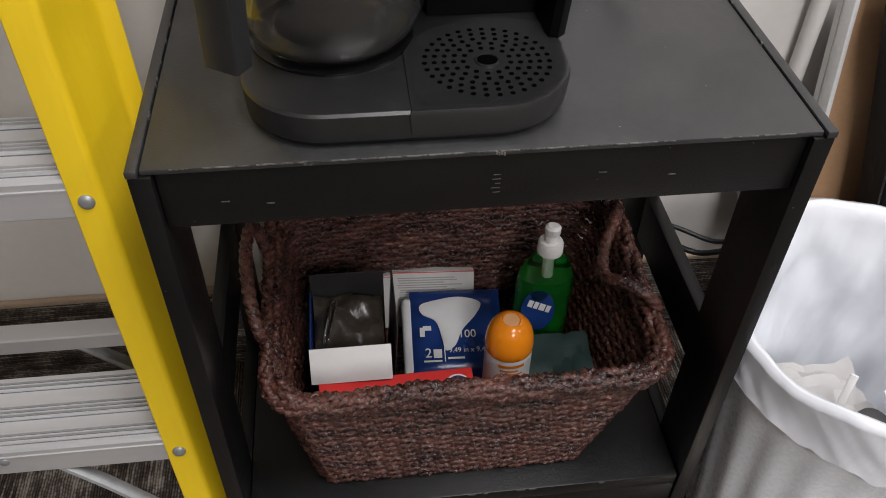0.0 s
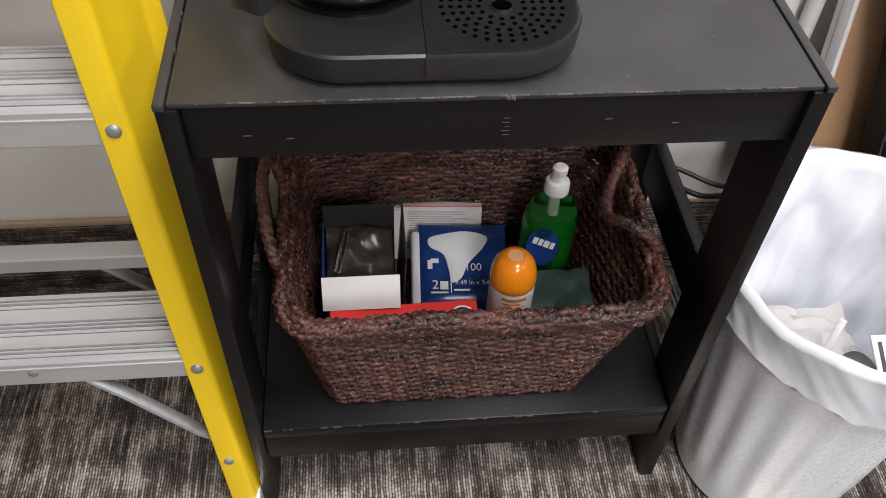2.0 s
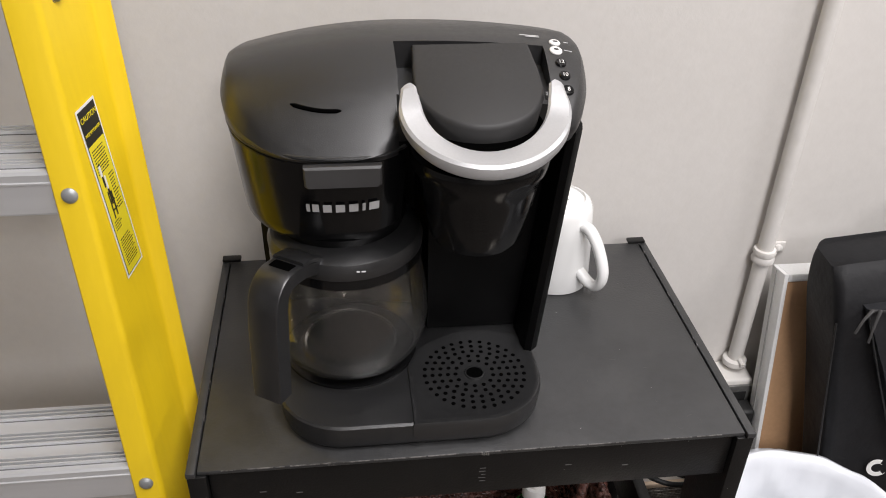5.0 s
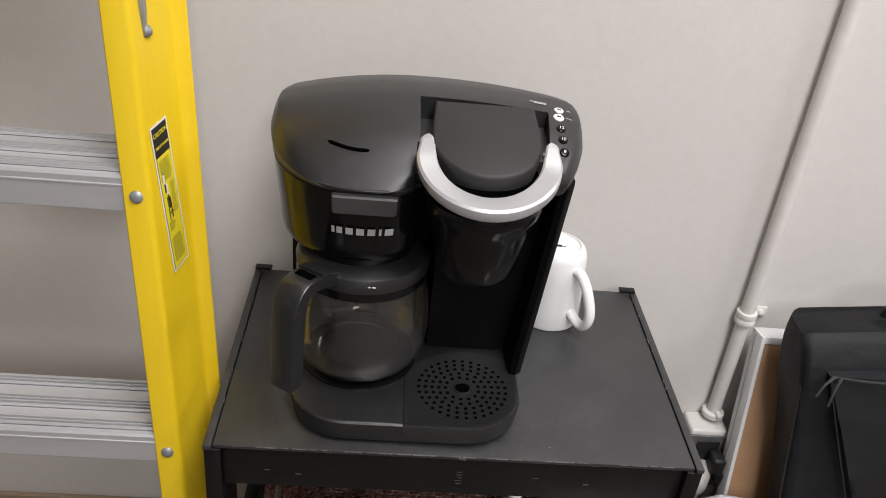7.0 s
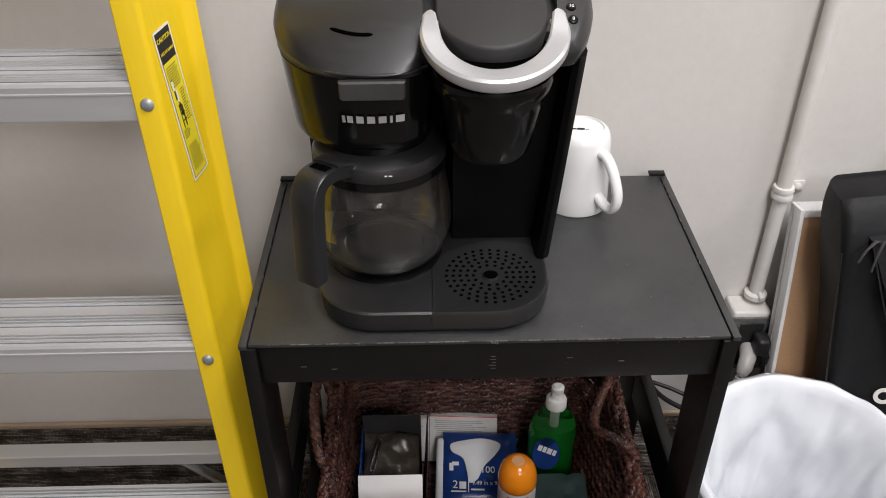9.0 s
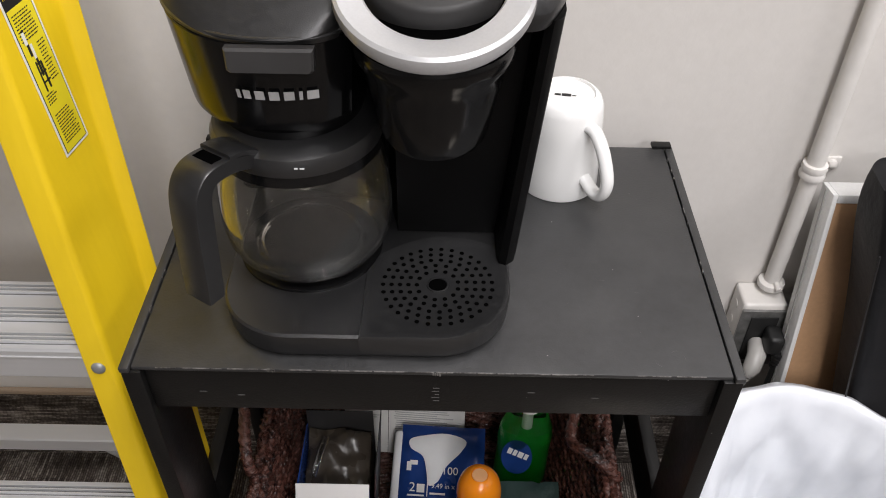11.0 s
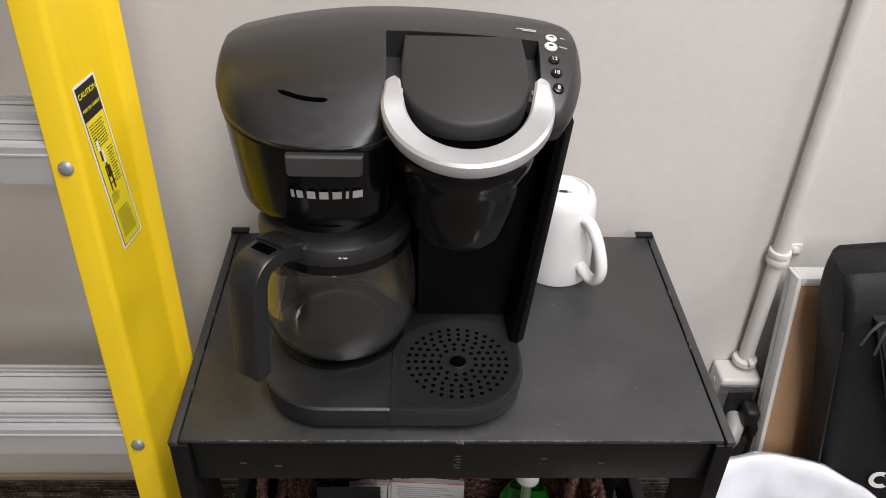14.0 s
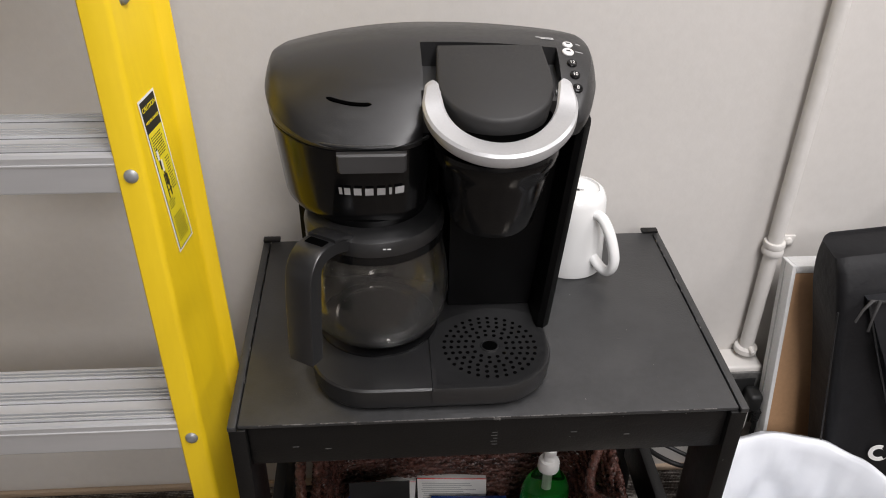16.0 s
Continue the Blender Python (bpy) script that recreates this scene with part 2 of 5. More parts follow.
def dusty(m, amount, colour):
    """Specks of dust and faint smears over a dark surface."""
    nt, b = shader(m)
    tc = nt.nodes.new("ShaderNodeTexCoord")
    vo = nt.nodes.new("ShaderNodeTexVoronoi")
    vo.inputs["Scale"].default_value = 60
    nt.links.new(tc.outputs["Object"], vo.inputs["Vector"])
    lt = nt.nodes.new("ShaderNodeMath")
    lt.operation = "LESS_THAN"
    lt.inputs[1].default_value = 0.036
    nt.links.new(vo.outputs["Distance"], lt.inputs[0])
    pick = nt.nodes.new("ShaderNodeSeparateColor")
    nt.links.new(vo.outputs["Color"], pick.inputs[0])
    gt = nt.nodes.new("ShaderNodeMath")
    gt.operation = "GREATER_THAN"
    gt.inputs[1].default_value = 0.72
    nt.links.new(pick.outputs[0], gt.inputs[0])
    both = nt.nodes.new("ShaderNodeMath")
    both.operation = "MULTIPLY"
    nt.links.new(lt.outputs[0], both.inputs[0])
    nt.links.new(gt.outputs[0], both.inputs[1])
    sm = nt.nodes.new("ShaderNodeTexNoise")
    sm.inputs["Scale"].default_value, sm.inputs["Detail"].default_value = 14, 8
    nt.links.new(tc.outputs["Object"], sm.inputs["Vector"])
    mr = nt.nodes.new("ShaderNodeMapRange")
    mr.inputs[1].default_value, mr.inputs[2].default_value, mr.inputs[4].default_value = 0.45, 0.8, amount
    nt.links.new(sm.outputs[0], mr.inputs[0])
    mx = nt.nodes.new("ShaderNodeMath")
    mx.operation = "MAXIMUM"
    nt.links.new(both.outputs[0], mx.inputs[0])
    nt.links.new(mr.outputs[0], mx.inputs[1])
    mixer = nt.nodes.new("ShaderNodeMix")
    mixer.data_type = "RGBA"
    old = b.inputs["Base Color"].links[0].from_socket
    nt.links.new(mx.outputs[0], mixer.inputs[0])
    nt.links.new(old, mixer.inputs[6])
    mixer.inputs[7].default_value = (*colour, 1)
    nt.links.new(mixer.outputs[2], b.inputs["Base Color"])


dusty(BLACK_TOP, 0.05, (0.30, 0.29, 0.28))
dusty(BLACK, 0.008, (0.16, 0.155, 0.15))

# ---- building helpers ----
ORIGIN = {}


def thing(name, loc, label, category, group="", kind=""):
    ob = new(name)
    ob.location = loc
    ob.empty_display_size = 0.02
    ORIGIN[ob] = Vector(loc)
    return tagged(ob, label, category, group, kind)


def finish(bm, smooth, sharp=35):
    bmesh.ops.recalc_face_normals(bm, faces=bm.faces)
    for f in bm.faces:
        f.smooth = smooth
    if smooth:
        for e in bm.edges:
            if len(e.link_faces) == 2 and e.calc_face_angle(0) > radians(sharp):
                e.smooth = False


def part(name, bm, mat, parent, label="", smooth=True, sharp=35):
    """One mesh object, built in world places, under a thing or under a part."""
    finish(bm, smooth, sharp)
    me = bpy.data.meshes.new(name)
    if parent is not None:
        o = ORIGIN[parent]
        bmesh.ops.translate(bm, verts=bm.verts, vec=-o)
    bm.to_mesh(me)
    bm.free()
    me.materials.append(mat)
    ob = new(name, me)
    if parent is not None:
        ob.parent = parent
        ORIGIN[ob] = ORIGIN[parent]
    if label:
        ob["label"] = label
    return ob


def solid(name, bm, mat, label, category, kind="", smooth=True, sharp=35):
    """A top-level thing of one mesh, its origin at its base."""
    co = [v.co for v in bm.verts]
    o = Vector((sum(c.x for c in co) / len(co), sum(c.y for c in co) / len(co), min(c.z for c in co)))
    bmesh.ops.translate(bm, verts=bm.verts, vec=-o)
    ob = part(name, bm, mat, None, "", smooth, sharp)
    ob.location = o
    ORIGIN[ob] = o
    return tagged(ob, label, category, "", kind)


def box(x0, x1, y0, y1, z0, z1, bevel=0.0, seg=2, bm=None):
    bm = bm or bmesh.new()
    vs = bmesh.ops.create_cube(bm, size=1)["verts"]
    for v in vs:
        v.co = Vector(((x0 + x1) / 2 + v.co.x * (x1 - x0), (y0 + y1) / 2 + v.co.y * (y1 - y0), (z0 + z1) / 2 + v.co.z * (z1 - z0)))
    if bevel:
        es = list({e for v in vs for e in v.link_edges})
        bmesh.ops.bevel(bm, geom=es, offset=bevel, segments=seg, affect="EDGES", profile=0.5)
    return bm


def loft(rings, close=True, cap=True, bm=None):
    """Skins rings of equal length."""
    bm = bm or bmesh.new()
    rows = [[bm.verts.new(p) for p in r] for r in rings]
    n = len(rows[0])
    for a, c in zip(rows, rows[1:]):
        for i in range(n if close else n - 1):
            j = (i + 1) % n
            bm.faces.new((a[i], a[j], c[j], c[i]))
    if cap:
        bm.faces.new(rows[0][::-1])
        bm.faces.new(rows[-1])
    return bm


def lathe(profile, cx, cy, n=48, cap=True, bm=None, squash=1.0, axis=0.0):
    ca, sa = math.cos(axis), math.sin(axis)
    rings = []
    for r, z in profile:
        ring = []
        for i in range(n):
            a = 2 * math.pi * i / n
            u, v = r * math.cos(a), r * math.sin(a) * squash
            ring.append((cx + u * ca - v * sa, cy + u * sa + v * ca, z))
        rings.append(ring)
    return loft(rings, True, cap, bm)


def tube(path, r, n=12, bm=None, flat=1.0, cap=True, up=(0, 0, 1)):
    """A round bar along a path; r one radius or one for each point."""
    pts = [Vector(p) for p in path]
    rs = r if isinstance(r, (list, tuple)) else [r] * len(pts)
    rings = []
    for i, p in enumerate(pts):
        d = (pts[min(i + 1, len(pts) - 1)] - pts[max(i - 1, 0)]).normalized()
        u = Vector(up)
        if abs(d.dot(u)) > 0.97:
            u = Vector((1, 0, 0))
        s = d.cross(u).normalized()
        w = s.cross(d).normalized()
        rings.append([p + s * rs[i] * math.cos(2 * math.pi * k / n) + w * rs[i] * flat * math.sin(2 * math.pi * k / n) for k in range(n)])
    return loft(rings, True, cap, bm)


def spline(pts, per=8, closed=False):
    """Points on a smooth curve through pts."""
    P = [Vector(p) for p in pts]
    n, out = len(P), []
    for i in range(n if closed else n - 1):
        if closed:
            a, c, d, e = P[(i - 1) % n], P[i], P[(i + 1) % n], P[(i + 2) % n]
        else:
            a, c, d, e = P[max(i - 1, 0)], P[i], P[i + 1], P[min(i + 2, n - 1)]
        for k in range(per):
            t = k / per
            out.append(0.5 * ((2 * c) + (d - a) * t + (2 * a - 5 * c + 4 * d - e) * t * t + (3 * c - a - 3 * d + e) * t ** 3))
    if not closed:
        out.append(P[-1])
    return out


def extrude_profile(profile, a, c, cap=True, bm=None):
    """A profile of (y, z) pairs carried along x from a to c."""
    return loft([[(a, y, z) for y, z in profile], [(c, y, z) for y, z in profile]], True, cap, bm)


def moved(bm, m):
    bmesh.ops.transform(bm, matrix=m, verts=bm.verts)
    return bm


def cut(ob, cutters):
    """Takes the cutters' bodies out of ob for good."""
    for bm in cutters:
        bmesh.ops.recalc_face_normals(bm, faces=bm.faces)
        me = bpy.data.meshes.new("cutter")
        bm.to_mesh(me)
        bm.free()
        tool = new("cutter", me)
        md = ob.modifiers.new("cut", "BOOLEAN")
        md.operation, md.solver, md.object = "DIFFERENCE", "EXACT", tool
        tool.matrix_world = Matrix.Translation(ORIGIN[ob])
        bmesh_shift = Matrix.Translation(-ORIGIN[ob])
        me.transform(bmesh_shift)
        bpy.context.view_layer.update()
        dg = bpy.context.evaluated_depsgraph_get()
        fresh = bpy.data.meshes.new_from_object(ob.evaluated_get(dg))
        ob.modifiers.remove(md)
        old = ob.data
        ob.data = fresh
        tidy = bmesh.new()
        tidy.from_mesh(fresh)
        finish(tidy, True, 28)
        tidy.to_mesh(fresh)
        tidy.free()
        bpy.data.objects.remove(tool)
        bpy.data.meshes.remove(old)
    return ob


def lettering(name, text, size, mat, parent, m, label="", spread=1.0):
    """Flat letters in the built-in font, turned into a mesh at the pose m."""
    cu = bpy.data.curves.new(name, "FONT")
    cu.body, cu.size, cu.align_x, cu.align_y, cu.extrude = text, size, "CENTER", "CENTER", 0.0001
    cu.space_character = spread
    tmp = new("tmp_text", cu)
    bpy.context.view_layer.update()
    me = bpy.data.meshes.new_from_object(tmp.evaluated_get(bpy.context.evaluated_depsgraph_get()))
    bpy.data.objects.remove(tmp)
    me.transform(Matrix.Translation(-ORIGIN[parent]) @ m)
    me.materials.clear()
    me.materials.append(mat)
    ob = new(name, me)
    ob.parent = parent
    ORIGIN[ob] = ORIGIN[parent]
    if label:
        ob["label"] = label
    return ob


def bars(name, rows, mat, parent, m, label=""):
    """Unreadable print as plain bars: (x, y, width, height) on the plane of m."""
    bm = bmesh.new()
    for x, y, w, h in rows:
        box(x, x + w, y, y + h, 0, 0.0002, bm=bm)
    return part(name, moved(bm, m), mat, parent, label, smooth=False)


def plane_pose(p0, px, py):
    """The pose whose x runs from p0 to px and whose y goes towards py."""
    p0, ex, ey = Vector(p0), Vector(px) - Vector(p0), Vector(py) - Vector(p0)
    ex.normalize()
    ez = ex.cross(ey).normalized()
    ey = ez.cross(ex)
    m = Matrix.Identity(4)
    for i in range(3):
        m[i][0], m[i][1], m[i][2], m[i][3] = ex[i], ey[i], ez[i], p0[i]
    return m

# ---- structure ----
GROUND = -0.044
WALL_Y = 0.368
solid("floor", box(-2.4, 3.6, -4.2, WALL_Y + 0.1, -0.12, GROUND), CARPET, "grey-brown patterned loop-pile carpet floor", "carpet", "structure", smooth=False)
solid("wall_north", box(-2.4, 3.6, WALL_Y, WALL_Y + 0.12, -0.08, 2.7), WALL, "plain light grey painted wall", "wall", "structure", smooth=False)
solid("wall_south", box(-2.4, 3.6, -4.32, -4.2, -0.08, 2.7), FAR_WALL, "unseen wall behind, darkened to cut bounced light", "wall", "structure", smooth=False)
solid("wall_west", box(-2.52, -2.4, -4.2, WALL_Y, -0.08, 2.7), FAR_WALL, "unseen side wall, darkened to cut bounced light", "wall", "structure", smooth=False)
solid("wall_east", box(3.6, 3.72, -4.2, WALL_Y, -0.08, 2.7), FAR_WALL, "unseen side wall, darkened to cut bounced light", "wall", "structure", smooth=False)
solid("ceiling", box(-2.52, 3.72, -4.32, WALL_Y + 0.12, 2.7, 2.8), CEIL, "white office ceiling", "ceiling", "structure", smooth=False)

# carpet strip up the foot of the wall, with a bound tan edge
CARPET_BASE_Z = 0.116
skirting = thing("baseboard", (0.6, WALL_Y, 0), "carpet strip baseboard with a tan bound top edge", "baseboard", "", "structure")
strip = part("carpet_strip", moved(box(GROUND, CARPET_BASE_Z - 0.006, -3.0, 3.0, -0.007, 0), Matrix.Translation(ORIGIN[skirting])), CARPET, skirting, smooth=False)
strip.matrix_local = Matrix(((0, 1, 0, 0), (0, 0, 1, 0), (1, 0, 0, 0), (0, 0, 0, 1)))
part("binding", box(-2.4, 3.6, WALL_Y - 0.0085, WALL_Y, CARPET_BASE_Z - 0.006, CARPET_BASE_Z + 0.004, 0.002), TAN, skirting, "tan bound edge")

# ---- table: black painted side table with a shelf ----
TW, TD, TH = 0.517, 0.335, 0.612
table = thing("side_table", (TW / 2, TD / 2, GROUND), "black painted wooden side table with lower shelf, scuffed edges", "table")
STRIP = 0.0085
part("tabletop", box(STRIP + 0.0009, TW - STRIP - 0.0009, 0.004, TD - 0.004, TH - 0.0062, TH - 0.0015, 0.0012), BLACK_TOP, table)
SIDE, SHELF_Z = 0.0175, 0.131
for x0 in (0.0, TW - SIDE):
    edge = x0 if x0 == 0 else TW - STRIP
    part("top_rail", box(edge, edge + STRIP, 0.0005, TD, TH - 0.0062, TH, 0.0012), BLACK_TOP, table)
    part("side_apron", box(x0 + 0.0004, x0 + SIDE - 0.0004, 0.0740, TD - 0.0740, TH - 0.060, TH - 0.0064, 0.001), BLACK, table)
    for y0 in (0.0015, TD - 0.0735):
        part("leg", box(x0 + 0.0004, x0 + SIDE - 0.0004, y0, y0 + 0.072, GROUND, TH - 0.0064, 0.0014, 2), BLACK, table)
    cx0 = x0 if x0 == 0 else x0 - 0.006
    part("back_cleat", box(cx0, cx0 + SIDE + 0.004, TD - 0.010, TD, TH + 0.0002, TH + 0.0042, 0.0012), BLACK, table)
    part("side_rail", box(x0 + 0.001, x0 + SIDE - 0.001, 0.0740, TD - 0.0740, 0.262, 0.330, 0.0015), BLACK, table)
    part("lower_rail", box(x0 + 0.001, x0 + SIDE - 0.001, 0.0740, TD - 0.0740, 0.074, 0.126, 0.0015), BLACK, table)
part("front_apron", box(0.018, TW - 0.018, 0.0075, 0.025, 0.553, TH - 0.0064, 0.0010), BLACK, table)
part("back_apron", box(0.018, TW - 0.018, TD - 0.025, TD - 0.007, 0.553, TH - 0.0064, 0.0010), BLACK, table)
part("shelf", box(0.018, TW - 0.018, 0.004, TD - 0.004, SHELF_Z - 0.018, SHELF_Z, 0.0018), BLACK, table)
part("shelf_apron", box(0.018, TW - 0.018, 0.0045, 0.020, 0.066, SHELF_Z - 0.0185, 0.0015), BLACK, table)
# rubbed paint along edges, chips and nicks
rng = random.Random(4)
bm = bmesh.new()
x = 0.03
while x < TW - 0.03:
    w = rng.uniform(0.004, 0.03)
    if rng.random() < 0.93:
        box(x, min(x + w, TW - 0.025), 0.0036, 0.0038 + rng.uniform(0.0003, 0.0006), TH - 0.0026, TH - 0.0016, bm=bm)
    x += w + rng.uniform(0.0003, 0.005)
part("worn_edge", bm, CHIP, table, "rubbed bare edge of the tabletop", smooth=False)["kind"] = "stuff"
bm = bmesh.new()
for cx, cz in ((0.125, TH - 0.002), (0.262, TH - 0.003)):
    for i in range(4):
        dx, dz = rng.uniform(-0.003, 0.003), rng.uniform(0, 0.003)
        box(cx + dx, cx + dx + rng.uniform(0.001, 0.003), 0.0033, 0.005, cz - dz - 0.002, cz - dz + 0.001, bm=bm)
part("paint_chip", bm, CHIP, table, "pale chips in the paint of the front edge", smooth=False)["kind"] = "stuff"
bm = bmesh.new()
for i in range(5):
    box(0.258 + rng.uniform(0, 0.003), 0.265, 0.0071, 0.0082, 0.585 - i * 0.0042, 0.5856 - i * 0.0042, bm=bm)
for cx, cz in ((0.06, 0.575), (0.34, 0.581), (0.395, 0.575), (0.092, 0.571)):
    box(cx, cx + 0.006, 0.0071, 0.0082, cz, cz + 0.001, bm=bm)
part("nick", bm, SCUFF, table, "faint nicks in the front board", smooth=False)["kind"] = "stuff"
bm = bmesh.new()
for i in range(26):
    px, py, a = rng.uniform(0.02, TW - 0.03), rng.uniform(0.01, TD - 0.03), rng.uniform(0, math.pi)
    if px < 0.335 and py > 0.015 and rng.random() < 0.8:
        px = rng.uniform(0.345, TW - 0.03)
    bend, size = rng.uniform(-0.6, 0.6), rng.uniform(0.002, 0.010)
    path = [(px + size * u * math.cos(a + bend * u), py + size * u * math.sin(a + bend * u), TH - 0.0015) for u in (0, 0.3, 0.6, 1.0)]
    tube(path, [0.00008, 0.00022, 0.0002, 0.00006], 5, bm=bm, flat=0.6)
part("scuff", bm, SCUFF, table, "faint scratches on the tabletop", smooth=False)["kind"] = "stuff"
bm = bmesh.new()
for i in range(22):
    side = rng.choice((STRIP - 0.0004, TW - STRIP - 0.0006))
    y = rng.uniform(0.02, TD - 0.02)
    box(side, side + 0.0009, y, y + rng.uniform(0.001, 0.004), TH - 0.003, TH + 0.0002, bm=bm)
part("joint_wear", bm, CHIP, table, "worn joint between top and side", smooth=False)["kind"] = "stuff"
bm = bmesh.new()
x = 0.02
while x < TW - 0.03:
    w = rng.uniform(0.003, 0.012)
    if rng.random() < 0.35 or x < 0.05:
        box(x, x + w, 0.0034, 0.0046, SHELF_Z - 0.0018, SHELF_Z - 0.0002, bm=bm)
    x += w + rng.uniform(0.002, 0.02)
part("shelf_wear", bm, SCUFF, table, "bare wood along the shelf's front edge", smooth=False)["kind"] = "stuff"

# ---- stepladder ----
LEAN_Y, SPLAY = 0.1424, -0.0610


def rail_x(z):
    return -0.0072 + SPLAY * z


def rail_y(z):
    return -0.0144 + LEAN_Y * z


LADDER_TOP = 1.83
FLARE = 0.012
LADDER_MID = -0.30
ladder = thing("stepladder", (LADDER_MID, 0.1, GROUND), "yellow fibreglass stepladder with ribbed aluminium steps, folded by the wall", "ladder")


def rail_section(z, mirror):
    x, y = rail_x(z), rail_y(z)
    w, d, t, back = 0.0265, 0.086, 0.0045, 0.028
    r = 0.006
    f = FLARE
    pts = [(x - w, y), (x - r, y), (x - r * 0.3, y + r * 0.3), (x, y + r), (x + f, y + d - t - 0.004), (x + f + 0.004, y + d - t), (x + back - 0.002, y + d - t), (x + back, y + d - t / 2),
           (x + back - 0.002, y + d), (x + f - t + 0.003, y + d), (x + f - t, y + d - 0.004), (x - t, y + t + 0.004), (x - t - 0.003, y + t), (x - w, y + t), (x - w - 0.0015, y + t / 2)]
    if mirror:
        pts = [(2 * LADDER_MID - px, py) for px, py in pts]
    return [(px, py, z) for px, py in pts]


for mirror in (False, True):
    part("front_rail", loft([rail_section(z, mirror) for z in (-0.012, 0.4, 0.8, 1.2, LADDER_TOP)]), YELLOW, ladder, "yellow fibreglass rail", sharp=50)
    s = -1 if mirror else 1
    bx = rail_x(-0.03) - 0.0135
    bx = 2 * LADDER_MID - bx if mirror else bx
    part("foot", box(bx - 0.0175, bx + 0.0175, rail_y(-0.03) - 0.004, rail_y(-0.03) + 0.082, GROUND, -0.011, 0.003), ALU, ladder, "grey metal foot")
    rx = -0.086 if not mirror else 2 * LADDER_MID + 0.086
    part("rear_rail", tube([(rx, 0.205, GROUND), (rx, 0.235, 0.6), (rx, 0.295, LADDER_TOP)], 0.0125, 8), YELLOW, ladder, "yellow rear rail")


def step_profile(z, y):
    """Tread with a deep front skirt and a short rear lip, front to back."""
    end = y + 0.089
    return [(y, z - 0.040), (y - 0.0012, z - 0.038), (y - 0.0012, z - 0.003), (y + 0.0008, z - 0.0006), (y + 0.003, z),
            (end - 0.001, z), (end, z - 0.001), (end, z - 0.024), (end - 0.003, z - 0.024), (end - 0.003, z - 0.0045), (y + 0.003, z - 0.0045), (y + 0.003, z - 0.040)]


STEP_Z = [0.2633, 0.5580, 0.8527, 1.1475, 1.4425]
for z in STEP_Z:
    y = rail_y(z - 0.02) + 0.0046
    xr = rail_x(z) - 0.005
    tread = part("step", extrude_profile(step_profile(z, y), 2 * LADDER_MID - xr, xr), ALU, ladder, "ribbed aluminium step", sharp=25)
    for start, count in ((0.006, 3), (0.034, 4), (0.070, 3)):
        # dark strip under the ribs paints the shade of deep grooves
        part("tread_groove", box(2 * LADDER_MID - xr + 0.001, xr - 0.001, y + start - 0.0008, y + start + 0.0050 * (count - 1) + 0.0034, z - 0.001, z + 0.0005), GROOVE_SHADE, tread, "grooves between the ribs, their shade put into the colour", smooth=False)
        for k in range(count):
            yy = y + start + 0.0050 * k
            part("tread_rib", extrude_profile([(yy, z - 0.001), (yy + 0.0004, z + 0.0034), (yy + 0.0022, z + 0.0034), (yy + 0.0026, z - 0.001)], 2 * LADDER_MID - xr + 0.001, xr - 0.001), ALU, tread, smooth=False)
    part("skirt_bead", extrude_profile([(y - 0.0011, z - 0.012), (y - 0.0022, z - 0.0112), (y - 0.0022, z - 0.0098), (y - 0.0011, z - 0.009)], 2 * LADDER_MID - xr + 0.001, xr - 0.001), ALU, tread, smooth=False)
    for x in (rail_x(z) - 0.0135, 2 * LADDER_MID - rail_x(z) + 0.0135):
        zz = z - 0.0205
        bm = moved(lathe([(0.0068, 0), (0.0066, 0.0012), (0.0052, 0.0026), (0.003, 0.0034), (0.0008, 0.0036)], 0, 0, 20), pose(x, rail_y(zz) + 0.0003, zz, 90 - 8.1))
        part("rivet", bm, STEEL, ladder, "domed steel rivet")
    if z < 0.3:
        part("rivet", moved(lathe([(0.0055, 0), (0.0052, 0.001), (0.003, 0.0024), (0.0008, 0.0026)], 0, 0, 16), pose(-0.205, y - 0.001, z - 0.018, 90)), STEEL, ladder)
bm = moved(lathe([(0.0062, 0), (0.006, 0.001), (0.004, 0.0026), (0.0008, 0.003)], 0, 0, 20), pose(-0.0275, rail_y(0.078) + 0.0003, 0.078, 82))
part("rivet", bm, STEEL, ladder)
part("top_cap", box(2 * LADDER_MID + 0.05, -0.05, 0.20, 0.34, LADDER_TOP, LADDER_TOP + 0.05, 0.008), YELLOW, ladder)
# slotted spreader bracket on the rail's web
zz = 0.985
part("spreader_bolt", moved(box(-0.0065, 0.0065, -0.022, 0.022, 0, 0.004, 0.0035), pose(rail_x(zz) + 0.0005, rail_y(zz) + 0.026, zz + 0.012, 90, 0, 90)), STEEL, ladder, "steel bracket plate")
part("spreader_rivet", moved(lathe([(0.006, 0), (0.0058, 0.002), (0.003, 0.005), (0.0008, 0.0055)], 0, 0, 16), pose(rail_x(zz) + 0.004, rail_y(zz) + 0.026, zz - 0.004, 90, 0, 90)), STEEL, ladder)
